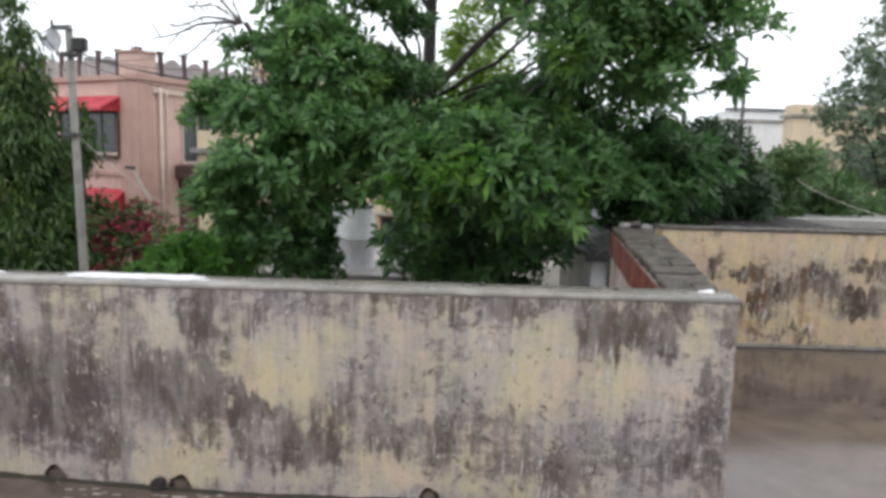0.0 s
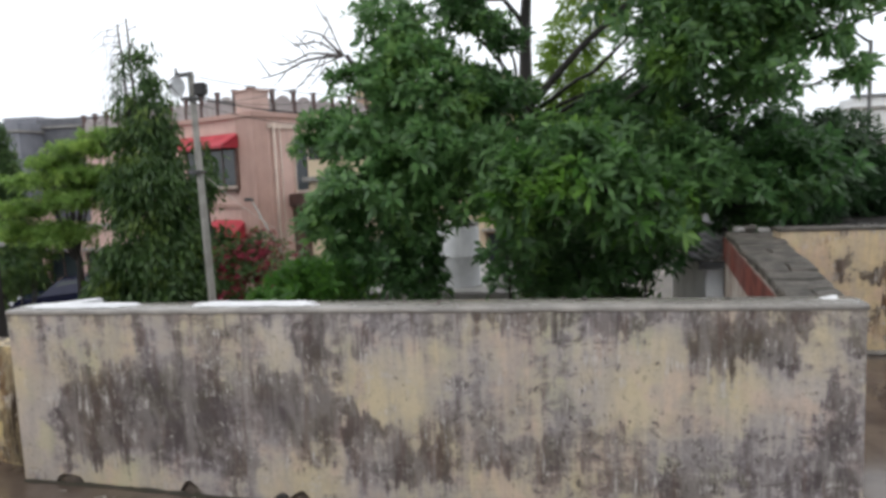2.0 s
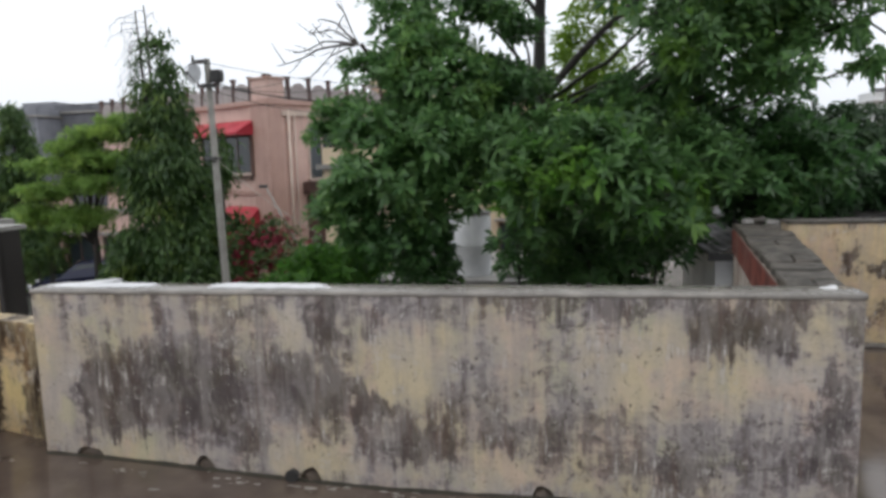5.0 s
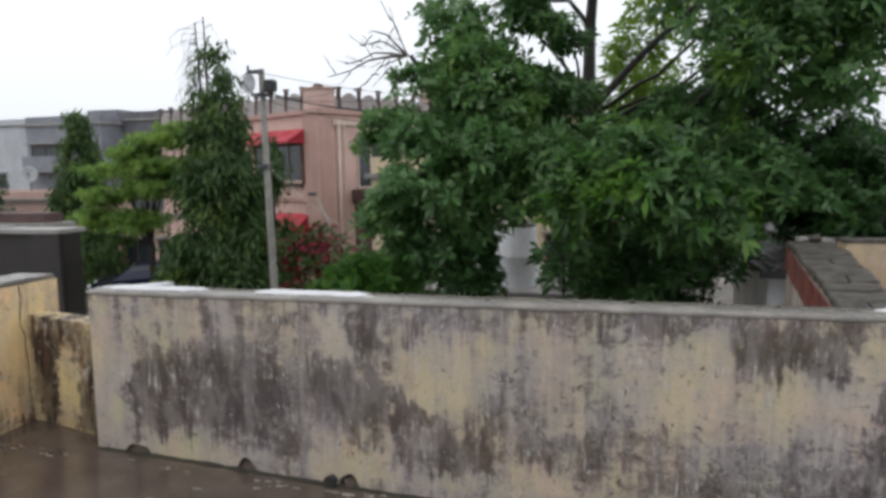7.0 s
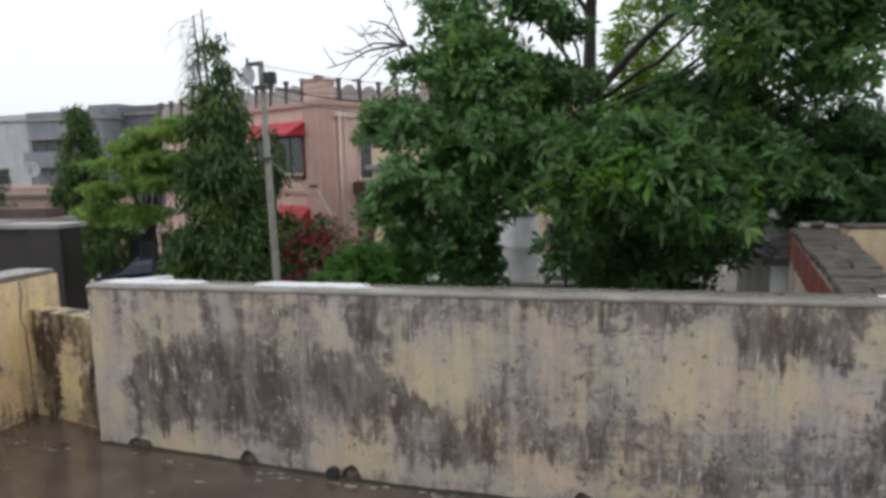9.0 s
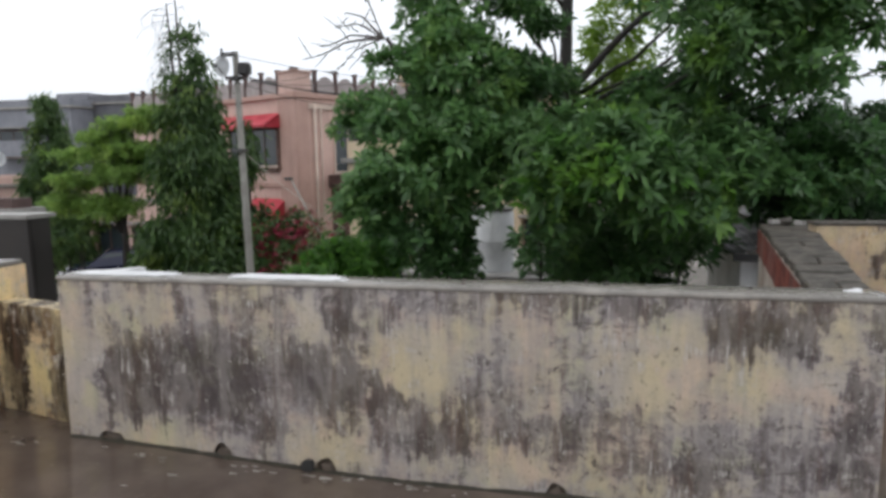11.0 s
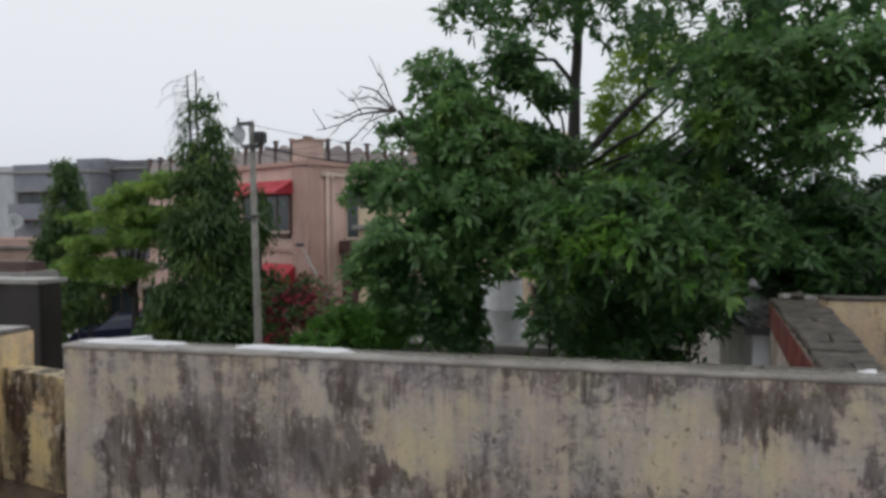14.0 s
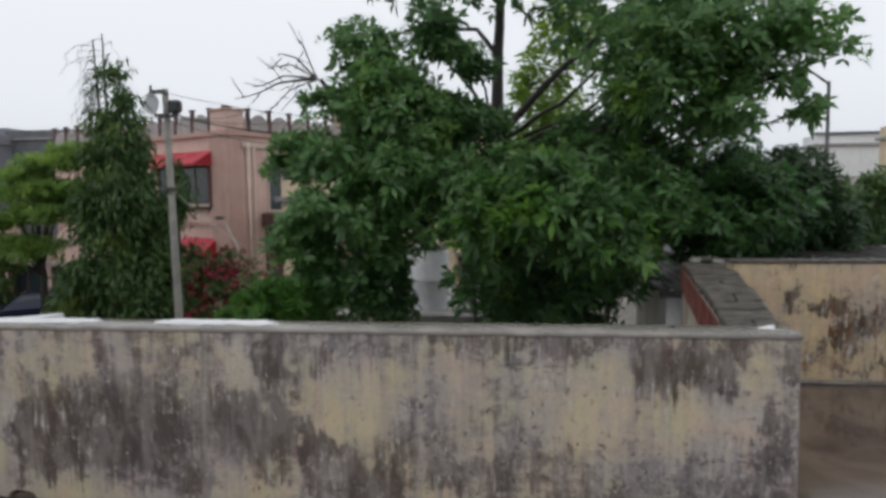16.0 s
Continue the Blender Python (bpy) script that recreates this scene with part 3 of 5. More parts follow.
def puddle(name, x0, x1, y0, y1, z, seed, parent=None):
    """A thin smear of white lime with a lobed edge."""
    bm = bmesh.new()
    cx, cy = (x0 + x1) / 2, (y0 + y1) / 2
    vs = []
    for k in range(72):
        a = k * math.tau / 72
        sq = 1 / max(abs(math.cos(a)), abs(math.sin(a)))
        r = min(sq, 1.18) * min(1.0, 0.86 + 0.2 * noise.noise(Vector((math.cos(a) * 2.5, math.sin(a) * 2.5, seed))) + 0.16 * noise.noise(Vector((math.cos(a) * 9, math.sin(a) * 9, seed))))
        vs.append(bm.verts.new((cx + r * math.cos(a) * (x1 - x0) / 2, cy + r * math.sin(a) * (y1 - y0) / 2, z)))
    top = bm.faces.new(vs)
    ext = bmesh.ops.extrude_face_region(bm, geom=[top])
    for v in [g for g in ext["geom"] if isinstance(g, bmesh.types.BMVert)]:
        v.co.z -= 0.003
        v.co.x += (v.co.x - cx) * 0.01
    bmesh.ops.recalc_face_normals(bm, faces=bm.faces[:])
    return structure(name, bm, M_white)


puddle("lime_patch", -1.66, -0.98, 0.03, 0.185, TOP + 0.010, 1.3)
puddle("lime_patch", -2.6, -1.92, 0.03, 0.185, TOP + 0.010, 4.1)

structure("wall_stub", prism_bm([(-2.62, 0.206), (-2.5, 0.206), (-2.42, 0.47), (-2.47, 0.47), (-2.62, 0.33)], 0.88, "z", 0.0), M_white)
# the parapet that runs back from the corner
side = [(1.16, 0.203), (1.4, 0.203), (1.9, 2.8), (1.98, 3.28), (1.6, 3.28)]
bm = prism_bm(side, 0.9 - 0.05 - GROUND, "z", GROUND)
structure("wall_side", bm, M_streaked)
bm = prism_bm([(1.146, 0.21), (1.153, 0.21), (1.593, 3.285), (1.585, 3.285)], 0.2, "z", 0.645)
structure("red_band", bm, M_red)
# the parapet on the far side of the lower corner
bm = box_bm(1.84, 7.5, 2.56, 2.76, 0, 0.95)
structure("wall_right", rough_up(bm, 0.006, 2.0, 6), M_wall_right)
bm = box_bm(1.82, 7.5, 2.545, 2.775, 0.951, 0.972, 0.008)
structure("coping_right", bm, M_mossy)
structure("skirting_right", box_bm(1.84, 7.5, 2.5, 2.558, 0, 0.03, 0.01), M_coping)
# the ochre parapet on the other side, and the low infill between
bm = box_bm(-3.66, -3.36, -6, 0.55, 0, 0.87)
structure("wall_left", rough_up(bm, 0.006, 2.0, 6), M_wall_left)
structure("coping_left", rough_up(box_bm(-3.662, -3.364, -6, 0.546, 0.871, 0.9, 0.012), 0.003, 4, 0), M_coping)
bm = bmesh.new()
rows = []
for y, z in ((0.25, 0.868), (0.262, 0.78), (0.245, 0.7), (0.235, 0.62), (0.27, 0.55), (0.262, 0.5), (0.275, 0.36), (0.268, 0.22), (0.28, 0.06)):
    rows.append([bm.verts.new((-3.3515, y + w, z)) for w in (-0.003 - 0.002 * (z % 0.1 > 0.05), 0.002)])
for r, s in zip(rows, rows[1:]):
    bm.faces.new((r[0], r[1], s[1], s[0]))
structure("crack", bm, M_moss)
bm = prism_bm([(-3.36, 0.3), (-2.62, 0.12), (-2.62, 0.27), (-3.36, 0.45)], 0.675, "z", 0.0)
structure("wall_low", rough_up(bm, 0.01, 3.0, 4), M_wall_low)
structure("wall_lower_left", box_bm(-3.66, -3.3, 0.28, 0.55, GROUND, 0.0), M_cement)
structure("wall_rear", box_bm(-3.66, 7.5, -6.2, -6.0, 0, 0.95), M_wall_right)
structure("wall_far_right", box_bm(7.5, 7.7, -6.2, 2.76, 0, 0.95), M_wall_right)

# lime flakes and dirt on the wet floor along the wall
bm = bmesh.new()
STREAKS = ((-2.0, -0.12), (-1.4, -0.08), (-1.0, -0.06), (-3.1, -0.1), (-2.8, -0.12), (-3.2, -0.3), (-0.6, -0.06))
for k in range(80):
    x = rng.uniform(-3.2, 1.2)
    y = -abs(rng.normal(0, 0.16)) - 0.06 if rng.random() < 0.7 else rng.uniform(-1.2, -0.1)
    s = rng.uniform(0.003, 0.011) * (1.8 if rng.random() < 0.08 else 1)
    if k > 34:
        sx, sy = STREAKS[k % 7]
        x, y = sx + rng.normal(0, 0.1), sy + rng.normal(0, 0.018)
    c = Vector((x, y, floor_z(x, y) + 0.0035))
    ring = [bm.verts.new(c + Vector((s * rng.uniform(0.5, 1.6) * math.cos(a) * 2.6, s * rng.uniform(0.5, 1.2) * math.sin(a), 0))) for a in np.linspace(0, math.tau, 7)[:-1]]
    bm.faces.new(ring)
flakes = part("lime_flakes", bm, M_flake, None, "small pale lime flakes fallen on the wet floor")
tagged(flakes, "", "debris", "", "stuff")


# black silt lying along the foot of the wall
bm = bmesh.new()
rows = []
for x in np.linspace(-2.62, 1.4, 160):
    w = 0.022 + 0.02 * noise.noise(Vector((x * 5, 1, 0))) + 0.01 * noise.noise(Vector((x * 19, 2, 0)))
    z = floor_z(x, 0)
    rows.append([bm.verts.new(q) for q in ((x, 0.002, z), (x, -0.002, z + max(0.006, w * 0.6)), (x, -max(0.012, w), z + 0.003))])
for r, s in zip(rows, rows[1:]):
    bm.faces.new((r[1], r[2], s[2], s[1]))
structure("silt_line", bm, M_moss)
for hx, hw, hh in HOLES:
    bm = bmesh.new()
    bmesh.ops.create_icosphere(bm, subdivisions=2, radius=1)
    for v in bm.verts:
        v.co = Vector((hx, 0.055, floor_z(hx, 0))) + Vector((v.co.x * hw * 1.05, v.co.y * 0.07, v.co.z * hh * 0.8)) * (1 + 0.3 * noise.noise(v.co * 2 + Vector((hx, 0, 0))))
    structure("drain_silt", bm, M_silt)
spout = thing("drain_spout", "short black drain pipe stub at the wall's foot", "drain pipe")
part("pipe", tube_bm([(-1.19, 0.1, -0.035), (-1.2, -0.03, -0.04)], [0.03, 0.03], 16, None, False), M_cable, spout)
part("rim", tube_bm([(-1.2, -0.022, -0.039), (-1.2, -0.034, -0.04)], [0.034, 0.034], 16), M_cable, spout)

# broken cement slabs bedded on the side parapet
slab_parent = bpy.data.objects["wall_side"]
n = 12
for i in range(n):
    y0, y1 = 0.205 + 3.07 * i / n, 0.205 + 3.07 * (i + 1) / n - 0.012
    def edge(y, f):
        a, b = 1.16 + (y - 0.203) * 0.143, 1.4 + (y - 0.203) * 0.1915
        return a + (b - a) * f
    cut = 0.5 + 0.4 * math.sin(i * 2.1)
    for f0, f1 in (((-0.02, cut - 0.015), (cut + 0.015, 1.02)) if i % 3 == 0 else ((-0.02, 1.02),)):
        dz = 0.008 * math.sin(i * 5 + f0 * 9)
        bm = prism_bm([(edge(y0, f0), y0), (edge(y0, f1), y0 + 0.006), (edge(y1, f1), y1), (edge(y1, f0), y1 - 0.006)], 0.05 + dz, "z", 0.85)
        bmesh.ops.bevel(bm, geom=bm.edges[:], offset=0.008, segments=1, affect="EDGES")
        bmesh.ops.subdivide_edges(bm, edges=[e for e in bm.edges if e.calc_length() > 0.1], cuts=2, use_grid_fill=True)
        rough_up(bm, 0.012, 9)
        part("slab", bm, M_mossy, slab_parent)
bm = bmesh.new()
bmesh.ops.create_icosphere(bm, subdivisions=2, radius=1)
for v in bm.verts:
    v.co = Vector((1.3, 0.13, 0.9)) + Vector((v.co.x * 0.04, v.co.y * 0.03, v.co.z * 0.018)) * (1 + 0.7 * noise.noise(v.co * 2))
tagged(part("mortar_lump", bm, M_white), "lump of white mortar on the corner of the coping", "mortar")
bm = bmesh.new()
bmesh.ops.create_icosphere(bm, subdivisions=2, radius=1)
for v in bm.verts:
    v.co = Vector((1.78, 3.2, 0.925)) + Vector((v.co.x * 0.07, v.co.y * 0.06, v.co.z * 0.03)) * (1 + 0.5 * noise.noise(v.co * 1.7))
tagged(part("mortar_lump", bm, M_mossy), "broken dark grey mortar lump on the side parapet", "mortar")
for x, y, dx, turn in ((1.69, 3.17, 0.055, 0.5), (1.86, 3.08, 0.04, -0.7)):
    bm = box_bm(-dx, dx, -0.03, 0.03, 0.0, 0.04, 0.008)
    bmesh.ops.rotate(bm, verts=bm.verts[:], cent=(0, 0, 0), matrix=Matrix.Rotation(turn, 3, "Z"))
    bmesh.ops.translate(bm, verts=bm.verts[:], vec=(x, y, 0.9))
    tagged(part("rubble", rough_up(bm, 0.012, 9), M_cement), "pale broken brick lying on the side parapet", "rubble", "rubble on the parapet")
for i in range(9):
    bm = bmesh.new()
    bmesh.ops.create_icosphere(bm, subdivisions=1, radius=1)
    x, y, s = -0.6 + 1.9 * rng.random(), 0.05 + 0.13 * rng.random(), 0.006 + 0.012 * rng.random()
    for v in bm.verts:
        v.co = Vector((x, y, TOP + 0.006)) + v.co * s * (1 + 0.4 * noise.noise(v.co * 2 + Vector((i, 0, 0))))
    tagged(part("pebble", bm, M_mossy), "small grey cement crumb on the coping", "pebble", "crumbs on the coping")

# ---- the large whorled-leaf tree ----
tree = thing("tree", "large evergreen tree with whorls of glossy wet leaves", "tree", "", (-0.3, 8.1, GROUND))
trunk = [(-0.25, 8.1, GROUND), (-0.3, 8.1, 0.0), (-0.32, 8.1, 2.4), (-0.3, 8.1, 3.5), (-0.2, 8.1, 5.2), (-0.1, 8.0, 7.0)]


def tree_part(name, bm, material, parent, label=""):
    """A part given in the world's place, under a thing that stands elsewhere."""
    o = part(name, bm, material, parent, label)
    o.matrix_parent_inverse = parent.matrix_world.inverted()
    return o


tree_part("trunk", limb(trunk, 0.17, 0.04, 12, 0.03), M_bark, tree)
LEFT = [(-2.78, 5.3, .8, .42, .5, .36), (-1.75, 5.4, .95, .6, .5, .32), (-2.42, 5.5, 2.72, .27, .3, .14), (-2.72, 5.5, 2.0, .45, .6, .3), (-2.18, 5.4, 2.15, .6, .7, .42), (-1.45, 5.6, 2.45, .75, .8, .55),
        (-2.05, 5.2, 1.4, .72, .7, .42), (-2.62, 5.3, 1.25, .4, .5, .36), (-1.46, 5.2, 1.75, .55, .6, .48), (-1.32, 5.3, 1.3, .34, .5, .25), (-.85, 5.2, 1.15, .5, .5, .3), (-.75, 5.6, 1.7, .5, .5, .35)]
AIRY = [(-2.0, 5.9, 3.5, .5, .5, .34), (-1.5, 5.6, 3.0, .5, .6, .36), (-1.95, 5.6, 2.8, .45, .6, .3), (-.72, 5.9, 3.35, .3, .4, .2)]
SKIRT = [(-2.9, 5.2, .25, .58, .5, .3), (-3.3, 5.2, -.05, .35, .4, .25)]
FRONT = [(.0, 3.9, 1.38, .58, .7, .36), (.56, 3.7, 1.3, .64, .7, .4), (1.05, 3.9, 1.12, .45, .6, .38), (-.28, 4.3, 1.12, .36, .5, .24), (1.38, 4.2, .92, .22, .3, .22), (-.12, 4.0, .88, .26, .3, .2), (.45, 3.6, 1.72, .34, .4, .16), (1.5, 4.2, 1.45, .3, .3, .2)]
RISE = [(-.5, 4.9, 1.65, .5, .6, .4), (.2, 4.8, 1.8, .6, .6, .35), (1.0, 4.8, 1.8, .6, .6, .38), (1.6, 4.6, 1.4, .5, .6, .4), (2.19, 5.2, 1.3, .58, .7, .45), (2.26, 5.2, .98, .42, .5, .22), (2.83, 5.3, 1.4, .55, .7, .45)]
UNDER = [(-.42, 4.6, .55, .3, .4, .35), (-2.0, 5.5, .5, .62, .7, .47), (-1.6, 5.6, .15, .4, .5, .4), (.37, 5.5, .36, .95, .6, .45), (1.15, 5.4, .45, .6, .6, .45), (.45, 6.2, -.25, 1.1, .8, 1.0)]
HIGH = [(1.45, 5.3, 3.35, .7, .8, .5), (2.38, 5.2, 2.5, .75, .9, .46), (2.49, 5.1, 3.3, .85, .9, .46), (3.2, 5.0, 3.25, .5, .5, .32), (3.58, 5.0, 3.0, .26, .3, .15),
        (3.28, 5.0, 2.45, .16, .2, .13), (2.9, 5.1, 2.85, .4, .5, .3), (-1.0, 5.9, 3.65, .32, .5, .36), (-.45, 6.0, 3.2, .22, .3, .16), (-.8, 6.2, 2.5, .55, .7, .38)]
TOPS = [(.0, 7.3, 4.9, 1.3, 1.0, .6), (1.5, 6.3, 4.1, 1.2, 1.0, .7), (-1.2, 7.0, 4.9, .7, .7, .5), (2.5, 6.0, 4.3, 1.15, 1.0, .75), (-1.7, 6.3, 4.4, .5, .5, .3)]
SPRAY = [(1.58, 4.7, 2.65, .62, .7, .5), (1.85, 4.6, 3.1, .5, .5, .4), (2.6, 4.7, 2.95, .4, .4, .25)]
BACK = [(-1.5, 7.6, 1.75, 1.1, .8, .8), (.6, 7.4, 1.5, 1.2, .8, .9), (2.2, 6.8, 1.9, 1.2, .9, 1.0), (-.9, 7.4, 2.5, .9, .7, .55),
        (2.0, 6.0, 3.3, .85, .8, .45), (1.15, 6.4, 2.15, .8, .7, .5), (.4, 7.2, .2, 1.1, .6, .9), (-2.1, 7.4, .5, .45, .6, .8)]
for k, (bx, by, bz, ba, bb, bc) in enumerate(LEFT + SKIRT + AIRY + FRONT + RISE + UNDER + HIGH + SPRAY):
    h = bz - 1.4 if bz < 0.8 else min(max(1.2, bz - 1.0), 2.6)
    r0 = 0.024 + 0.006 * (k % 4)
    start = Vector((-0.3, 8.1, h))
    midpt = start.lerp(Vector((bx, by, bz)), 0.55) + Vector((0, 0, -0.12))
    if bz < 0.8:
        start = Vector((bx + 0.1, by + 0.7, GROUND))
        midpt = start.lerp(Vector((bx, by, bz)), 0.6)
    tree_part("limb", limb([start, midpt, (bx, by, bz)], r0, 0.012, 7, 0.1), M_bark, tree)
tree_part("limb", limb([(-0.3, 8.1, 2.45), (0.4, 8.05, 3.15), (1.13, 8.0, 3.85), (1.9, 7.8, 4.6)], 0.07, 0.03, 8, 0.04), M_bark, tree)
tree_part("limb", limb([(-0.3, 8.1, 3.75), (-0.6, 8.0, 4.15), (-1.44, 8.0, 4.25), (-2.0, 7.9, 4.1)], 0.045, 0.015, 7, 0.04), M_bark, tree)


def foliage(name, boughs, density, gap, size, material, droop=0.45, lift=0.7, label=""):
    p, d = bough_points(boughs, density, gap, 0.3)
    o = crown("leaves", whorls(name, p, d, size, material, 8, 0.34, lift, droop), tree, label)
    o.matrix_parent_inverse = tree.matrix_world.inverted()


foliage("bright_leaves", FRONT, 260, 0.05, 0.15, L_bright, 0.5, 0.6, "bright green leaves")
foliage("front_leaves", FRONT, 760, -0.12, 0.158, L_tree)
foliage("rising_leaves", RISE[:4], 1250, -0.1, 0.158, L_tree)
# Right-hand boughs take the darker leaf copy, painting them as shaded.
foliage("shaded_leaves", RISE[4:], 1250, -0.1, 0.158, L_shade)
foliage("side_leaves", LEFT, 1350, -0.08, 0.158, L_haze)
foliage("under_leaves", UNDER, 900, -0.15, 0.15, L_shade)
foliage("skirt_leaves", SKIRT, 1100, -0.08, 0.155, L_bright, 0.5, 0.6, "bright green leaves")
foliage("airy_leaves", AIRY, 620, 0.0, 0.16, L_haze)
foliage("inner_leaves", BACK, 1000, -0.16, 0.165, L_shade)
# High boughs use the paler haze-coloured leaf to brighten them.
foliage("high_leaves", HIGH[:7], 780, 0.04, 0.165, L_haze)
foliage("hanging_leaves", HIGH[7:], 900, 0.0, 0.165, L_shade)
foliage("top_leaves", TOPS, 420, -0.05, 0.18, L_shade)
foliage("spray_leaves", SPRAY, 1000, -0.1, 0.16, L_tree)

p, d = bough_points([(.55, 9.2, 3.3, .75, .8, .95), (.1, 9.3, 2.6, .7, .6, .6), (.9, 9.2, 4.4, .7, .6, .6)], 520, -0.15, 0.3)
crown("leaves", whorls("backlit_leaves", p, d, 0.2, L_backlit, 8, 0.26), tree, "yellow-green leaves coloured as if lit from behind").matrix_parent_inverse = tree.matrix_world.inverted()

# bare dead branch that reaches out of the crown
root, fork_a = Vector((-2.0, 5.6, 2.4)), Vector((-2.43, 5.5, 3.03))
tree_part("dead_branch", limb([(-1.6, 6.0, 1.9), root, fork_a], 0.045, 0.03, 7, 0.02), M_bark, tree, "bare dead branch without leaves")
for tip, r in (((-2.95, 5.4, 3.32), .02), ((-3.55, 5.4, 2.8), .022), ((-3.35, 5.5, 2.97), .018), ((-2.75, 5.6, 3.55), .012), ((-3.05, 5.3, 3.15), .012), ((-3.2, 5.4, 2.6), .012)):
    e = Vector(tip)
    m1 = fork_a.lerp(e, 0.5) + Vector((0, 0, 0.08))
    tree_part("twig", limb([fork_a, m1, e], r, 0.006, 5, 0.07), M_twig, tree)
    for q in range(4):
        s = fork_a.lerp(e, 0.35 + 0.18 * q)
        tree_part("twig", limb([s, s + Vector((-0.1 - 0.12 * rng.random(), 0.1 * rng.normal(), 0.16 * rng.normal() + 0.08))], 0.009, 0.004, 4, 0.02), M_twig, tree)


# ---- drooping mast trees ----
def mast_tree(name, label, at, height, r_low, leaves, size, bare=False, lean=0.0):
    t = thing(name, label, "tree", "mast trees", at)
    part("trunk", limb([(0, 0, 0), (0.03 + lean * 0.25, 0, height * 0.5), (lean * 0.85, 0, height * 0.9)], 0.13, 0.02, 8, 0.03), M_bark, t)
    m_ = max(48, leaves // 330)
    ch = 1 - (1 - 0.05) * np.sqrt(rng.random(m_)) ** 1.15
    a = math.tau * rng.random(m_)
    reach = (r_low * np.clip(1.02 - ch, 0.03, 1) ** 0.88) * (0.72 + 0.45 * rng.random(m_))
    hang = 0.32 + 0.5 * rng.random(m_) * np.clip(1.3 - ch, 0.3, 1)
    B, Wd = [], []
    for i in range(m_):
        out = np.array((math.cos(a[i]), math.sin(a[i]), 0.0))
        n = int(leaves / m_ * (0.4 + 0.9 * (1.05 - ch[i])))
        t_ = rng.random(n) ** 0.5
        r_ = reach[i] * np.minimum(1.0, t_ * 1.35)
        drop = 0.28 * reach[i] * t_ ** 2 + hang[i] * np.clip(t_ - 0.6, 0, 1) ** 1.2 * 2.6
        p_ = out[None] * r_[:, None] + np.stack([0 * t_, 0 * t_, height * ch[i] - drop], 1)
        fat = 0.05 + 0.11 * np.clip(1.3 - np.abs(t_ - 0.75) * 1.8, 0, 1)
        B.append(p_ + rng.normal(size=(n, 3)) * fat[:, None])
        Wd.append(out[None] * (0.75 * rng.random(n))[:, None] + 0.42 * rng.normal(size=(n, 3)) + np.array([0, 0, -0.8]))
    B, Wd = np.concatenate(B), np.concatenate(Wd)
    B[:, 0] += lean * np.clip(B[:, 2] / height, 0, 1) ** 2
    m = len(B)
    Ln = size * (0.7 + 0.6 * rng.random(m))
    crown("leaves", leaf_mesh("mast_leaves", B, Wd, unit(m), Ln, Ln * 0.3, 0.3 * rng.random(m), L_ashoka), t)
    if bare:
        for bx, bz in ((-0.44, 0.5), (-0.2, 0.62)):
            s = Vector((bx * 0.8 + lean * 0.7, -0.15, height - 2.2))
            e = Vector((bx + lean * 0.6, -0.15, height + bz))
            part("bare_stem", limb([s, s.lerp(e, 0.5), e], 0.05, 0.018, 6, 0.04), M_twig, t, "bare grey stem at the top")
            for q in range(14):
                c = s.lerp(e, 0.3 + 0.05 * q)
                w = (-1 if (q % 3 or bx < -0.3) else 0.8) * (0.28 + 0.5 * rng.random())
                dn = -0.25 - 0.55 * rng.random()
                part("bare_twig", limb([c, c + Vector((w * (0.3 + 0.4 * rng.random()), 0.1 * rng.normal(), 0.16 * rng.random() - 0.04)), c + Vector((w * 0.9, 0.1 * rng.normal(), dn * (0.25 + 0.4 * rng.random()))), c + Vector((w * (0.85 + 0.3 * rng.random()), 0.1 * rng.normal(), dn))], 0.011, 0.004, 4, 0.06), M_twig, t)
        tf = np.array([(-0.45 + lean * 0.6, -0.2, height - 0.75), (-0.55 + lean * 0.5, -0.2, height - 1.2), (-0.6 + lean * 0.5, -0.2, height - 1.6), (-0.3 + lean * 0.6, -0.2, height - 0.4)])
        B = np.repeat(tf, 90, 0) + rng.normal(size=(360, 3)) * np.array((0.11, 0.11, 0.15))
        Ln = 0.16 * (0.7 + 0.6 * rng.random(360))
        crown("leaves", leaf_mesh("tuft_leaves", B, rng.normal(size=(360, 3)) * 0.5 + np.array((0, 0, -0.8)), unit(360), Ln, Ln * 0.24, 0.3 * rng.random(360), L_ashoka), t)
    return t


mast_tree("mast_tree", "tall narrow tree with drooping dark leaves and bare top", (-10.25, 13.0, GROUND), 8.2, 1.92, 54000, 0.205, True, 0.3)
mast_tree("mast_tree", "slender drooping tree beside a grey house", (-21.9, 21.0, GROUND), 8.0, 1.65, 36000, 0.22)
mast_tree("mast_tree", "young drooping tree close behind the concrete pole", (-9.15, 14.0, GROUND), 6.4, 0.9, 14000, 0.2)


def small_tree(name, label, at, boughs, density, size, material, leaves=6, thin=0.3, hollow=0.3, height=None, group=""):
    """A tree or bush: trunk, limbs to each bough and a crown of many leaves. Boughs lie relative to its foot."""
    t = thing(name, label, "tree" if height else "bush", group, at)
    top = height or 0.6
    part("trunk", limb([(0, 0, 0), (0.05, 0.03, top * 0.5), (0, 0, top)], 0.05 + 0.02 * top, 0.03, 8, 0.05), M_bark, t)
    for b in boughs:
        part("limb", limb([(0, 0, top * 0.6), (b[0] * 0.5, b[1] * 0.5, (top * 0.7 + b[2]) / 2), b[:3]], 0.04, 0.01, 6, 0.06), M_bark, t)
    p, d = bough_points(boughs, density, -0.3, hollow)
    crown("leaves", whorls("small_leaves", p, d, size, material, leaves, thin), t)
    return t


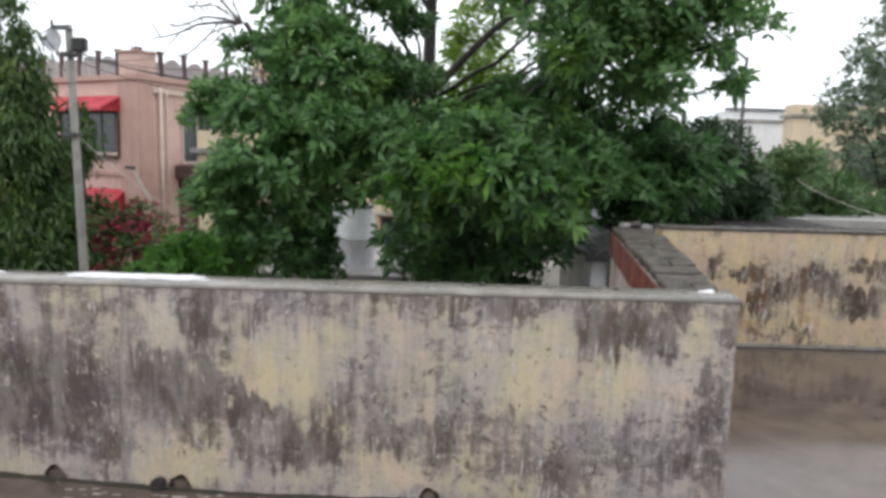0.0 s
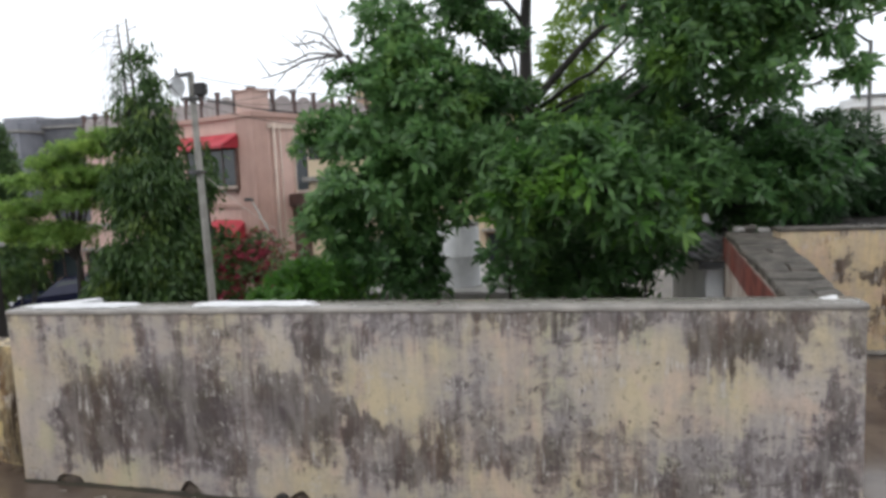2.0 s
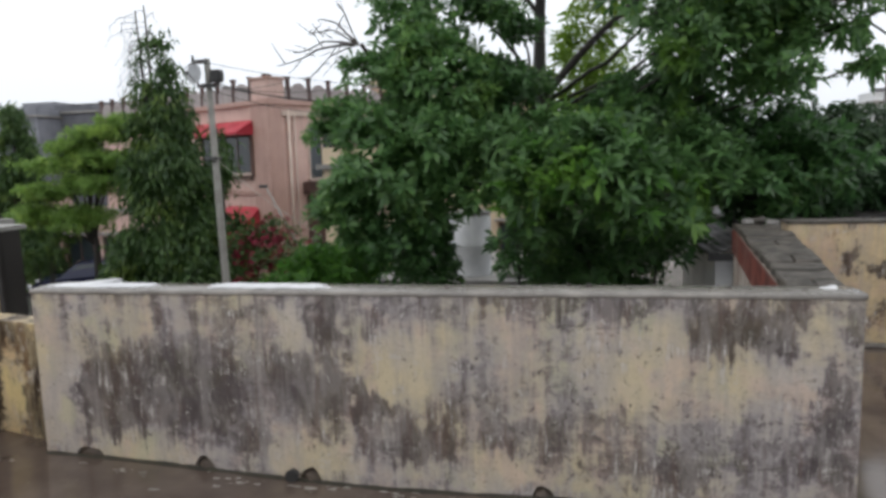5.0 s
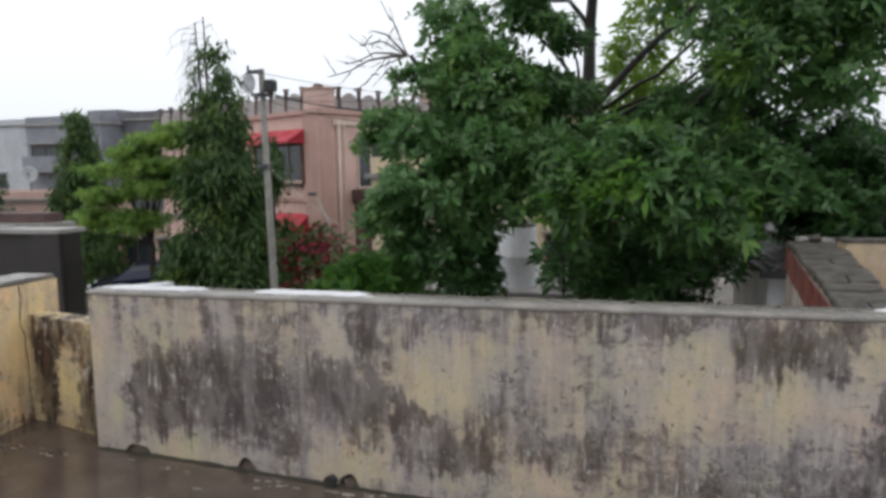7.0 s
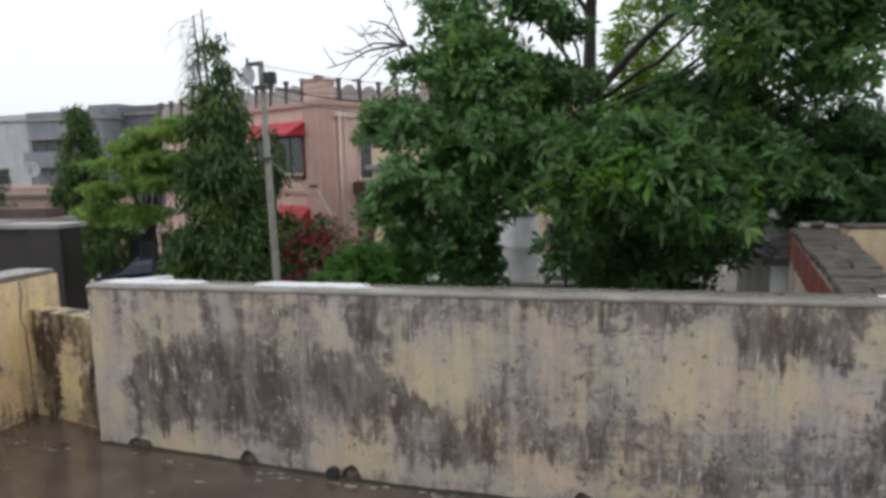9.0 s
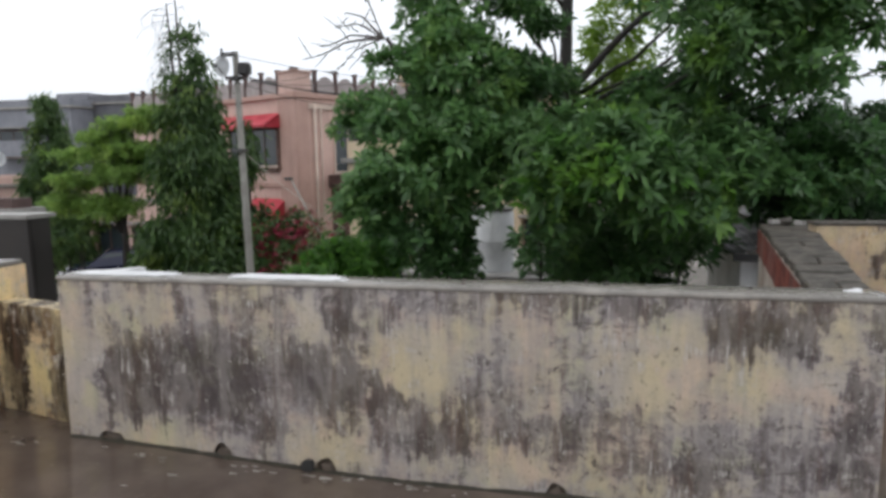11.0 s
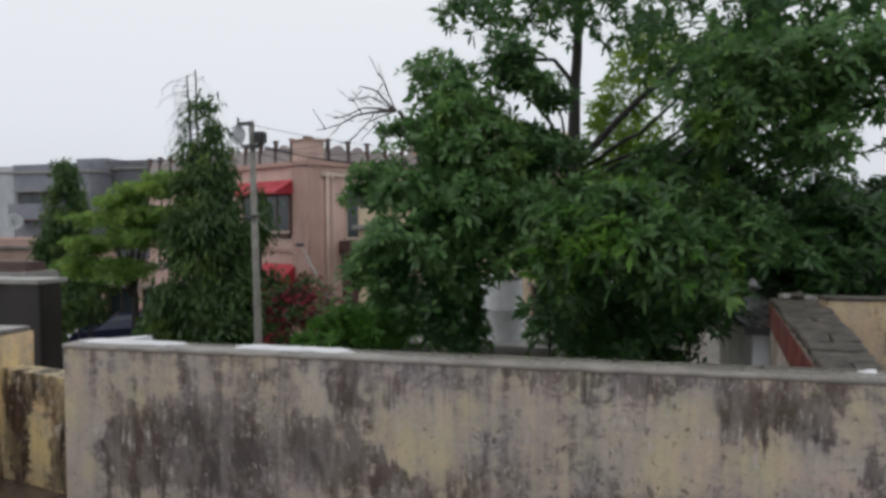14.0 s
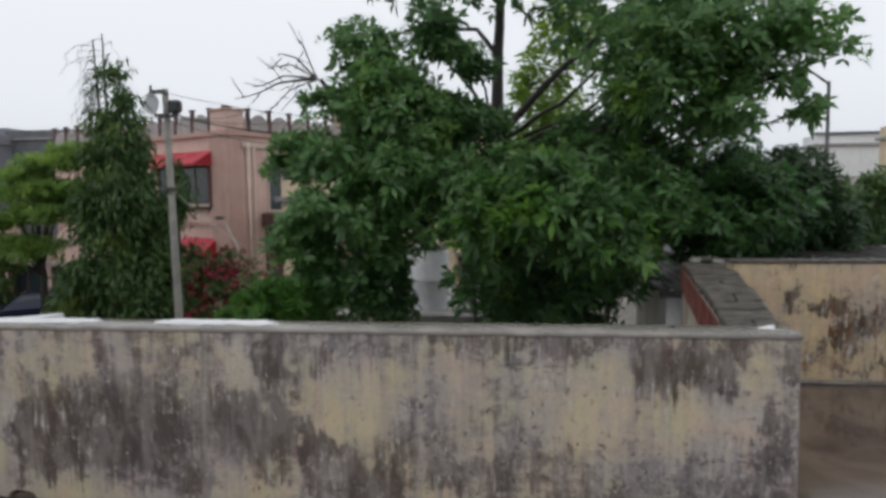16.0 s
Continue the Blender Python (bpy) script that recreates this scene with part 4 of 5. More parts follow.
small_tree("feathery_tree", "light green feathery tree beside the road", (-12.6, 13.2, GROUND),
           [(.6, 0, 5.74, 1.0, .7, .2), (-.15, -.2, 5.4, .8, .6, .18), (-.57, -.3, 4.93, 1.0, .6, .2), (.3, -.2, 4.44, 1.05, .7, .25), (-1.2, -.1, 4.23, .82, .6, .22),
            (-1.64, -.1, 3.6, .75, .6, .3), (-.33, 0, 3.5, 1.1, .7, .38), (1.17, .2, 6.03, .7, .6, .2), (.73, -.2, 5.05, .9, .6, .2), (.3, .5, 4.9, .9, .5, .4)], 1500, 0.16, L_feather, 8, 0.26, 0.2, 4.6)
small_tree("roadside_bush", "dark green bush under the feathery tree", (-13.9, 12.8, GROUND),
           [(.55, 0, 2.9, .35, .4, .4), (.35, 0, 2.6, .35, .4, .3), (-.3, .1, 2.5, .5, .5, .45), (-.9, .1, 2.3, .5, .5, .5)], 900, 0.15, L_ashoka, 7, 0.28, 0.3)
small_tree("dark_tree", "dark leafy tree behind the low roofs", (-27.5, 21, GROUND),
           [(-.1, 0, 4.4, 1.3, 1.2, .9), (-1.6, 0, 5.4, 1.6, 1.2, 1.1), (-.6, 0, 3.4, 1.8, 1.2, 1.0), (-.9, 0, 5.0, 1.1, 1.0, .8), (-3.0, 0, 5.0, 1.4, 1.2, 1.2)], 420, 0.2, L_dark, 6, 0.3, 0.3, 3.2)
small_tree("tall_tree", "tall grey-green tree at the edge of the yard", (9.6, 12, GROUND),
           [(-.3, 0, 7.0, .9, .9, .7), (.3, 0, 8.0, .9, .9, .7), (-.9, 0, 6.0, .8, .9, .6), (.5, 0, 6.3, 1.2, .9, .8), (-.6, 0, 4.9, 1.0, .9, .7), (.7, 0, 4.9, 1.3, .9, .8), (-.1, 0, 3.9, 1.4, .9, .7)], 600, 0.15, L_grey, 7, 0.32, 0.3, 6.0)
small_tree("broadleaf_bush", "bush with long arching leaves behind the parapet", (6.0, 8.8, GROUND),
           [(-.5, -.3, 4.4, .38, .4, .45), (-.2, -.3, 4.75, .32, .4, .32), (-.55, -.3, 3.9, .45, .4, .4), (.6, .4, 4.2, .8, .6, .4), (1.3, .6, 3.8, .8, .6, .5), (.2, .4, 3.6, .9, .6, .5)], 620, 0.3, L_broad, 7, 0.17, 0.3, 2.6)
# Shade of the mass right of the tree is put into these leaves.
small_tree("dark_bush", "dense dark green bush with leaves deepened for shade", (4.1, 7.6, GROUND),
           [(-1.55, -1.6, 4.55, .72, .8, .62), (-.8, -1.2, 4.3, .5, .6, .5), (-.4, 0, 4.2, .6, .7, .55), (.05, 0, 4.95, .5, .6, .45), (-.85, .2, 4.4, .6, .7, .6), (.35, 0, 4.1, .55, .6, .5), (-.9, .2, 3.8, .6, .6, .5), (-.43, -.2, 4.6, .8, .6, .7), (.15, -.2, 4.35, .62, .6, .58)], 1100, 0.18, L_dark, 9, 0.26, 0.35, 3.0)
small_tree("low_bush", "round green bush under the house wall", (-4.2, 8.4, GROUND),
           [(0, 0, 2.7, .9, .7, .55), (-.7, 0, 2.3, .7, .6, .5), (.6, .2, 3.1, .7, .6, .5)], 1000, 0.17, L_bright, 9, 0.26, 0.35, 1.6)

# flowering climber at the pink house
boug = thing("bougainvillea", "bougainvillea bush with magenta-red flowers", "bush", "", (-6.9, 12.2, GROUND))
part("stem", limb([(0, 0, 0), (0.1, 0, 1.4), (-0.2, 0, 2.4)], 0.06, 0.03, 7, 0.06), M_bark, boug)
BB = [(-.4, 0, 2.7, .6, .5, .5), (.4, 0, 2.6, .7, .5, .55), (0, .1, 3.2, .5, .4, .35), (.1, 0, 1.7, 1.1, .6, .7), (-.75, 0, 2.9, .35, .3, .35)]
p, d = bough_points(BB, 700, -0.3, 0.3)
crown("leaves", whorls("climber_leaves", p, d, 0.12, L_ashoka, 6, 0.4), boug)
p, d = bough_points(BB, 520, 0.0, 0.85)
crown("blossom", whorls("climber_flowers", p, d, 0.07, L_bract, 6, 0.75), boug, "magenta-red flowers")

# woods on the skyline
pts = []
for k in range(130):
    x = -110 + 220 * rng.random()
    pts.append((x, 62 + 14 * rng.random(), GROUND + 1.5 + 1.5 * rng.random(), 3.4, 2.0, 1.8))
p, d = bough_points(pts, 70, 0.0, 0.3)
tagged(new("far_woods", whorls("far_leaves", p, d, 0.9, L_grey, 5, 0.45)), "distant row of dull green trees", "woods", "", "stuff")


# ---- buildings ----
def window(parent, x0, x1, z0, z1, y=0.0, frame_mat=None, panes=2, side=False):
    """A framed window with panes and a sill on a wall face; side: on the face across the corner."""
    fm = frame_mat or M_frame
    put = (lambda a0, a1, b0, b1, c0, c1: box_bm(-b1, -b0, a0, a1, c0, c1)) if side else (lambda a0, a1, b0, b1, c0, c1: box_bm(a0, a1, b0, b1, c0, c1))
    bm = put(x0, x1, y - 0.05, y + 0.02, z1 - 0.07, z1)
    w = part("window", bm, fm, parent)
    for nm, q in (("frame", (x0, x0 + 0.07, y - 0.05, y + 0.02, z0, z1 - 0.07)), ("frame", (x1 - 0.07, x1, y - 0.05, y + 0.02, z0, z1 - 0.07)),
                  ("sill", (x0 - 0.08, x1 + 0.08, y - 0.12, y + 0.02, z0 - 0.08, z0))):
        part(nm, put(*q), fm if nm == "frame" else M_trim, w)
    step = (x1 - x0 - 0.14) / panes
    for i in range(panes):
        a = x0 + 0.07 + i * step
        part("pane", put(a + 0.025, a + step - 0.025, y - 0.02, y - 0.005, z0, z1 - 0.07), M_glass, w)
        if i:
            part("mullion", put(a - 0.025, a + 0.025, y - 0.04, y + 0.0, z0, z1 - 0.07), fm, w)
    return w


def awning(parent, x0, x1, z_top, z_low, reach):
    bm = prism_bm([(0.0, z_top), (-reach, z_low + 0.08), (-reach, z_low), (0.0, z_top - 0.14)], x1 - x0, "x", x0)
    a = part("awning", bm, M_awning, parent, "red sheet awning")
    for x in (x0, x1 - 0.03):
        part("cheek", prism_bm([(0.0, z_top - 0.05), (-reach, z_low + 0.03), (-reach, z_low), (0.0, z_low)], 0.03, "x", x), M_awning, a)
    return a


def balustrade(parent, length, z, spacing, side=False):
    put = (lambda bm: bmesh.ops.rotate(bm, verts=bm.verts[:], cent=(0, 0, 0), matrix=Matrix.Rotation(radians(90), 3, "Z"))) if side else (lambda bm: None)
    sgn = 1 if side else -1
    n = round(length / spacing)
    for i in range(n + 1):
        x = sgn * i * spacing
        bm = box_bm(x - 0.055, x + 0.055, 0.0, 0.12, z, z + 0.72)
        put(bm)
        p = part("baluster_post", bm, M_maroon, parent)
        bm = box_bm(x - 0.075, x + 0.075, -0.03, 0.15, z + 0.72, z + 0.78)
        put(bm)
        part("cap", bm, M_maroon, p)
        if i < n:
            a, b = (x + 0.08, x + spacing - 0.08) if side else (x - spacing + 0.08, x - 0.08)
            arc = [(a + (b - a) * t, z + 0.3 + 0.3 * math.sin(math.pi * t) ** 0.7) for t in np.linspace(0, 1, 11)]
            bm = prism_bm([(a, z)] + arc + [(b, z)], 0.08, "y", 0.02)
            put(bm)
            part("parapet_panel", bm, M_panel, parent)


house = thing("pink_house", "salmon pink two-storey house with red awnings", "house", "", (-9.5, 18.0, GROUND), -26.9)
zz = -GROUND
part("wall", box_bm(-11.1, 0, 0, 8.5, 0, 3.55 + zz), M_pink, house)
part("pilaster", box_bm(-0.85, 0.05, -0.06, -0.002, 0, 3.55 + zz), M_pink_dark, house)
part("pilaster", box_bm(0.002, 0.06, 0.0, 0.5, 0, 3.55 + zz), M_pink_dark, house)
part("cornice", box_bm(-11.2, 0.12, -0.12, 8.6, 3.552 + zz, 3.72 + zz, 0.02), M_pink_dark, house)
part("string_course", box_bm(-11.12, 0.05, -0.08, -0.002, 0.62 + zz, 0.74 + zz), M_pink_dark, house)
balustrade(house, 11.0, 3.722 + zz, 0.92)
balustrade(house, 8.0, 3.722 + zz, 0.92, True)
window(house, -3.8, -0.95, 1.35 + zz, 2.62 + zz, 0, None, 4)
awning(house, -4.1, -0.75, 3.1 + zz, 2.6 + zz, 0.75)
window(house, -2.3, -0.9, -1.6 + zz, -0.35 + zz, 0, None, 2)
awning(house, -2.5, -0.7, 0.2 + zz, -0.45 + zz, 0.7)
window(house, -8.6, -6.4, 1.35 + zz, 2.62 + zz, 0, None, 3)
part("pier", box_bm(-0.75, 0.1, -0.07, 0.62, 3.722 + zz, 4.36 + zz, 0.01), M_pink, house)
part("pier_cap", box_bm(-0.8, 0.15, -0.12, 0.67, 4.362 + zz, 4.43 + zz, 0.01), M_pink_dark, house)
part("jamb", box_bm(-0.95, -0.8, -0.12, -0.002, 1.22 + zz, 2.66 + zz), M_frame, house, "dark brown window surround")
part("jamb", box_bm(-3.95, -0.951, -0.12, -0.051, 1.14 + zz, 1.25 + zz), M_frame, house, "dark brown window surround")
part("downpipe", tube_bm([(0.09, 0.75, 0), (0.09, 0.75, 3.4 + zz)], [0.055, 0.055], 10), M_trim, house, "pale painted downpipe")
part("downpipe", tube_bm([(0.09, 1.0, 0.2), (0.09, 1.0, 3.3 + zz)], [0.03, 0.03], 8), M_trim, house)
part("band", box_bm(0.002, 0.1, 0.5, 8.4, 3.2 + zz, 3.36 + zz), M_trim, house)
window(house, 1.6, 2.9, 1.1 + zz, 3.0 + zz, 0, M_trim, 2, True)
part("canopy", box_bm(0.003, 0.9, 1.3, 4.6, 0.55 + zz, 0.98 + zz, 0.02), M_maroon, house, "dark brown canopy")
part("door", box_bm(0.002, 0.06, 1.45, 3.6, -0.2, 0.5 + zz), M_frame, house, "brown door leaf")
part("water_tank", lathe_bm([(0.5, 0), (0.55, 0.1), (0.55, 0.9), (0.4, 1.1), (0.15, 1.15)], 20, (-5.2, 5.0, 3.73 + zz)), M_cable, house)


def block_house(name, label, x0, x1, y0, y1, top, mat_wall, cols, rows, sill=None, first=0.9, storey=3.1, winw=1.3, winh=1.2, parapet=0.6, turn=0.0):
    """A plain flat-roofed house with storeys, windows, sunshades and a parapet."""
    h = thing(name, label, "house", "", ((x0 + x1) / 2, y0, GROUND), turn)
    w, d, z = (x1 - x0) / 2, y1 - y0, top - GROUND
    part("wall", box_bm(-w, w, 0, d, 0, z - parapet), mat_wall, h)
    part("roof", box_bm(-w - 0.15, w + 0.15, -0.15, d + 0.15, z - parapet + 0.002, z - parapet + 0.14, 0.02), M_cement, h)
    for q in ((-w, w, 0, 0.15), (-w, w, d - 0.15, d), (-w, -w + 0.15, 0.152, d - 0.152), (w - 0.15, w, 0.152, d - 0.152)):
        part("parapet", box_bm(*q, z - parapet + 0.142, z), mat_wall, h)
    for r in range(rows):
        for c in range(cols):
            cx = -w + (c + 0.5) * 2 * w / cols
            z0 = first + r * storey
            if z0 + winh < z - parapet:
                wn_ = window(h, cx - winw / 2, cx + winw / 2, z0, z0 + winh)
                part("sunshade", box_bm(cx - winw / 2 - 0.15, cx + winw / 2 + 0.15, -0.45, -0.002, z0 + winh + 0.1, z0 + winh + 0.18), M_cement, wn_)
    return h


block_house("cream_house", "cream-yellow two-storey house behind trees", -8.2, -1.0, 25.5, 33, 5.3, M_creamhouse, 3, 2)
block_house("yellow_house", "small pale yellow house behind the large tree", -6.6, -4.6, 15.0, 18.5, 2.0, M_creamhouse, 1, 1, first=1.0)
# The oversized dark windows stand in for the shaded, open balcony recess.
g = block_house("grey_house", "blue-grey unfinished house with open balcony", -37.9, -32.0, 34, 42, 5.6, M_greyhouse, 2, 2, first=2.0, winw=2.2, winh=1.7, storey=3.2)
part("balcony_slab", box_bm(-2.2, 2.0, -1.2, -0.002, 5.2, 5.4), M_greyhouse, g)
part("balcony_rail", box_bm(-2.2, 2.0, -1.2, -1.08, 5.402, 6.2), M_greyhouse, g)
part("stair_head", box_bm(0.2, 2.6, 2, 6, 8.4, 9.3), M_greyhouse, g)
block_house("dark_grey_house", "dark grey flat-roofed house with plain parapet", -32.4, -26.6, 36, 44, 5.9, M_slate, 2, 2, first=1.0)
block_house("pale_house", "pale grey house in the rain haze", -58, -44.5, 44, 52, 6.6, M_palehouse, 3, 2)
block_house("pink_low_house", "low pink building with a pale parapet band", -37, -26.0, 24, 29, 0.95, M_pink, 4, 1, first=1.2, parapet=0.5)
block_house("brown_low_house", "low brown building with a flat roof", -16.5, -9.1, 6.2, 6.6, 0.95, M_maroon, 3, 1, first=0.9, parapet=0.3)
block_house("peach_house", "low peach-coloured house beyond the parked car", -20.6, -15.5, 21.6, 22.4, 0.1, M_pink, 3, 1, first=0.9, parapet=0.2)
wh = block_house("white_house", "white flat-roofed house far behind the trees", 14.9, 20.5, 34.5, 36.5, 4.35, M_whitehouse, 3, 2)
part("coping", box_bm(-2.95, 2.95, -0.12, 0.2, 7.552, 7.68), M_slate, wh, "dark roof edge")
block_house("ochre_house", "ochre-yellow house with a roof room", 15.85, 24.5, 29.2, 30.2, 4.3, M_creamhouse, 4, 2)
block_house("low_roof_house", "low house with a pale wet flat roof", 4.6, 11.5, 7.9, 8.9, 0.62, M_white, 3, 1, parapet=0.1)
block_house("tank_house", "small flat-roofed house under the large tree", -3.4, -0.75, 9.05, 13.0, -0.7, M_cement, 1, 1, parapet=0.08, first=0.7)

tank = thing("water_tank", "whitewashed cylindrical water tank on a flat roof", "water tank", "", (-1.72, 9.75, -0.7))
part("body", lathe_bm([(0.4, 0), (0.41, 0.06), (0.4, 0.1), (0.4, 0.6), (0.41, 0.62), (0.41, 0.66), (0.4, 0.68), (0.395, 1.14), (0.37, 1.2)], 36), M_white, tank)
part("lid", lathe_bm([(0.38, 1.2), (0.4, 1.22), (0.42, 1.26), (0.2, 1.3), (0.05, 1.31)], 36), M_cement, tank)
part("foot", lathe_bm([(0.47, 0.0), (0.47, 0.04), (0.43, 0.06)], 36), M_cement, tank)

for i, (x, y) in enumerate(((-2.25, 9.2), (-2.05, 9.15), (-0.9, 9.2), (-2.5, 9.25))):
    bm = box_bm(x - 0.14, x + 0.12, y, y + 0.2, -0.698, -0.6 + 0.03 * i, 0.02)
    tagged(part("rubble", rough_up(bm, 0.02, 6), M_white if i < 2 else M_cement), "pale broken rubble block on a flat roof", "rubble", "rubble on the roof")

# neighbour's sooty parapet with loose slabs on it
nb = thing("sooty_parapet", "dark sooty cement parapet with pale slabs on top", "parapet wall", "", (-0.21, 0, 0))
part("wall", rough_up(box_bm(-10.5, -4.68, 2.2, 2.42, GROUND, 1.0), 0.008, 2, 0), M_darkwall, nb)
part("pier", box_bm(-5.05, -4.67, 2.16, 2.199, GROUND, 1.03, 0.01), M_darkwall, nb)
for k in range(6):
    x = -4.66 - 0.9 * k
    bm = box_bm(x - 0.86, x, 2.14, 2.5 + 0.03 * (k % 2), 1.002, 1.045 + 0.012 * (k % 3), 0.008)
    part("slab", rough_up(bm, 0.006, 5), M_cement, nb)

# lean-to shed beyond the side parapet
shed = thing("lean_to_shed", "white lean-to shed with a sooty sheet roof", "shed", "", (1.76, 5.0, GROUND))
part("wall", box_bm(0.05, 0.2, 0.1, 2.4, 0, 0.33 - GROUND), M_white, shed)
part("wall", box_bm(0.201, 0.98, 0.1, 0.25, 0, 0.33 - GROUND), M_white, shed)
part("post", box_bm(0.24, 0.31, 0.02, 0.09, 0, 0.35 - GROUND), M_frame, shed)
wave = [(-0.06 + 1.1 * t, 0.4 + 0.36 * t + 0.012 * math.sin(t * 75)) for t in np.linspace(0, 1, 60)]
part("sheet_roof", prism_bm([(a, b - GROUND) for a, b in wave] + [(a, b - 0.02 - GROUND) for a, b in wave[::-1]], 2.8, "y", -0.15), M_sheet, shed)
part("fascia", box_bm(-0.08, 0.5, -0.2, -0.152, 0.33 - GROUND, 0.41 - GROUND), M_cable, shed)
sh2 = thing("tin_roof_shed", "grey tin-roofed shed behind the parapet", "shed", "", (2.3, 6.2, GROUND))
part("wall", box_bm(0, 3.0, 0.2, 2.0, 0, 0.5 - GROUND), M_cement, sh2)
wave = [(3.2 * t - 0.1, 0.66 + 0.02 * math.sin(t * 160)) for t in np.linspace(0, 1, 110)]
bm = prism_bm([(a, b - GROUND) for a, b in wave] + [(a, b - 0.02 - GROUND) for a, b in wave[::-1]], 2.2, "y", 0.0)
part("sheet_roof", bm, M_sheet, sh2)

# ---- pole, wires, dishes ----
pole = thing("utility_pole", "weathered concrete utility pole with a steel cross-arm", "utility pole", "", (-7.95, 11.56, GROUND))
bm = tube_bm([(0.12, 0, 0), (0, 0, 4.0 - GROUND)], [0.115, 0.078], 4)
bmesh.ops.rotate(bm, verts=bm.verts[:], cent=(0, 0, 0), matrix=Matrix.Rotation(radians(45), 3, "Z"))
for f in bm.faces:
    f.smooth = False
part("shaft", bm, M_pole, pole)
part("cross_arm", box_bm(-0.3, 0.06, -0.14, -0.08, 3.88 - GROUND, 3.97 - GROUND), M_metal, pole)
part("bracket", box_bm(-0.14, 0.14, -0.14, 0.12, 3.36 - GROUND, 3.44 - GROUND, 0.01), M_metal, pole)
part("bracket", box_bm(-0.15, 0.15, -0.15, 0.13, 1.72 - GROUND, 1.79 - GROUND, 0.01), M_metal, pole)
part("junction_box", box_bm(0.1, 0.36, -0.12, 0.1, 3.46 - GROUND, 3.74 - GROUND, 0.03), M_cable, pole, "black cable junction box")
part("insulator", lathe_bm([(0.02, 0), (0.035, 0.03), (0.02, 0.05), (0.035, 0.08), (0.015, 0.11)], 10, (-0.28, -0.11, 3.97 - GROUND)), M_cable, pole)


def cable(name, label, a, b, sag, r, mat_c, seg=14):
    a, b = Vector(a), Vector(b)
    pts = [a.lerp(b, t) - Vector((0, 0, sag * 4 * t * (1 - t))) for t in np.linspace(0, 1, seg)]
    return tagged(part(name, tube_bm(pts, [r] * seg, 5), mat_c), label, "cable", "overhead cables")


cable("cable", "thin black service cable from the pole", (-7.9, 11.5, 3.4), (1.5, 14.0, 3.6), 0.6, 0.012, M_cable)
cable("cable", "thin black service cable from the pole", (-7.9, 11.5, 3.9), (-2.5, 16.5, 3.7), 0.25, 0.008, M_cable)
cable("cable", "thin black service cable from the pole", (-7.9, 11.5, 3.5), (-3.0, 12.0, 3.0), 0.3, 0.012, M_cable)
for z0, end, sag in ((3.45, (-6.6, 17.2, 3.9), 0.2), (3.3, (-5.6, 16.5, 3.1), 0.25), (3.38, (-8.6, 17.6, 4.2), 0.12)):
    cable("cable", "thin black service cable from the pole to the pink house", (-7.88, 11.5, z0), end, sag, 0.009, M_cable)
cable("cable", "thin cable between the pole and far houses", (-8.2, 11.45, 3.95), (-31.0, 36.0, 6.0), 0.8, 0.01, M_cable)
cable("cable", "pale service cable dropping from the pole", (-7.85, 11.5, 1.75), (-5.2, 11.0, 0.0), 0.12, 0.006, M_paleline)
cable("cable", "pale rope slung down to the parapet", (5.56, 8.0, 1.3), (4.35, 2.66, 0.98), 0.12, 0.006, M_paleline)
post = thing("iron_post", "thin pale iron post behind the parapet", "post", "", (4.62, 4.0, GROUND))
part("shaft", tube_bm([(0, 0, 0), (0.04, 0, 1.6 - GROUND)], [0.03, 0.025], 8), M_paleline, post)
mast = thing("lamp_mast", "slim grey steel lamp mast among trees", "lamp mast", "", (5.9, 11.0, GROUND))
part("shaft", tube_bm([(0, 0, 0), (0, 0, 3.6 - GROUND)], [0.05, 0.035], 8), M_metal, mast)
part("arm", tube_bm([(0, 0, 3.55 - GROUND), (-0.4, 0, 3.85 - GROUND), (-0.9, 0, 3.95 - GROUND)], [0.025, 0.022, 0.02], 8), M_metal, mast)
part("lamp_head", box_bm(-1.25, -0.85, -0.08, 0.08, 3.9 - GROUND, 3.98 - GROUND, 0.02), M_metal, mast)
sl = thing("street_lamp", "small street lamp on a slanting arm", "street lamp", "", (-6.85, 12.6, GROUND))
part("shaft", tube_bm([(0.55, 0, 0), (0.5, 0, 2.6), (-0.35, 0, 4.25)], [0.03, 0.03, 0.02], 8), M_pole, sl)
part("lamp_head", box_bm(-0.52, -0.3, -0.06, 0.06, 4.21, 4.29, 0.02), M_metal, sl)


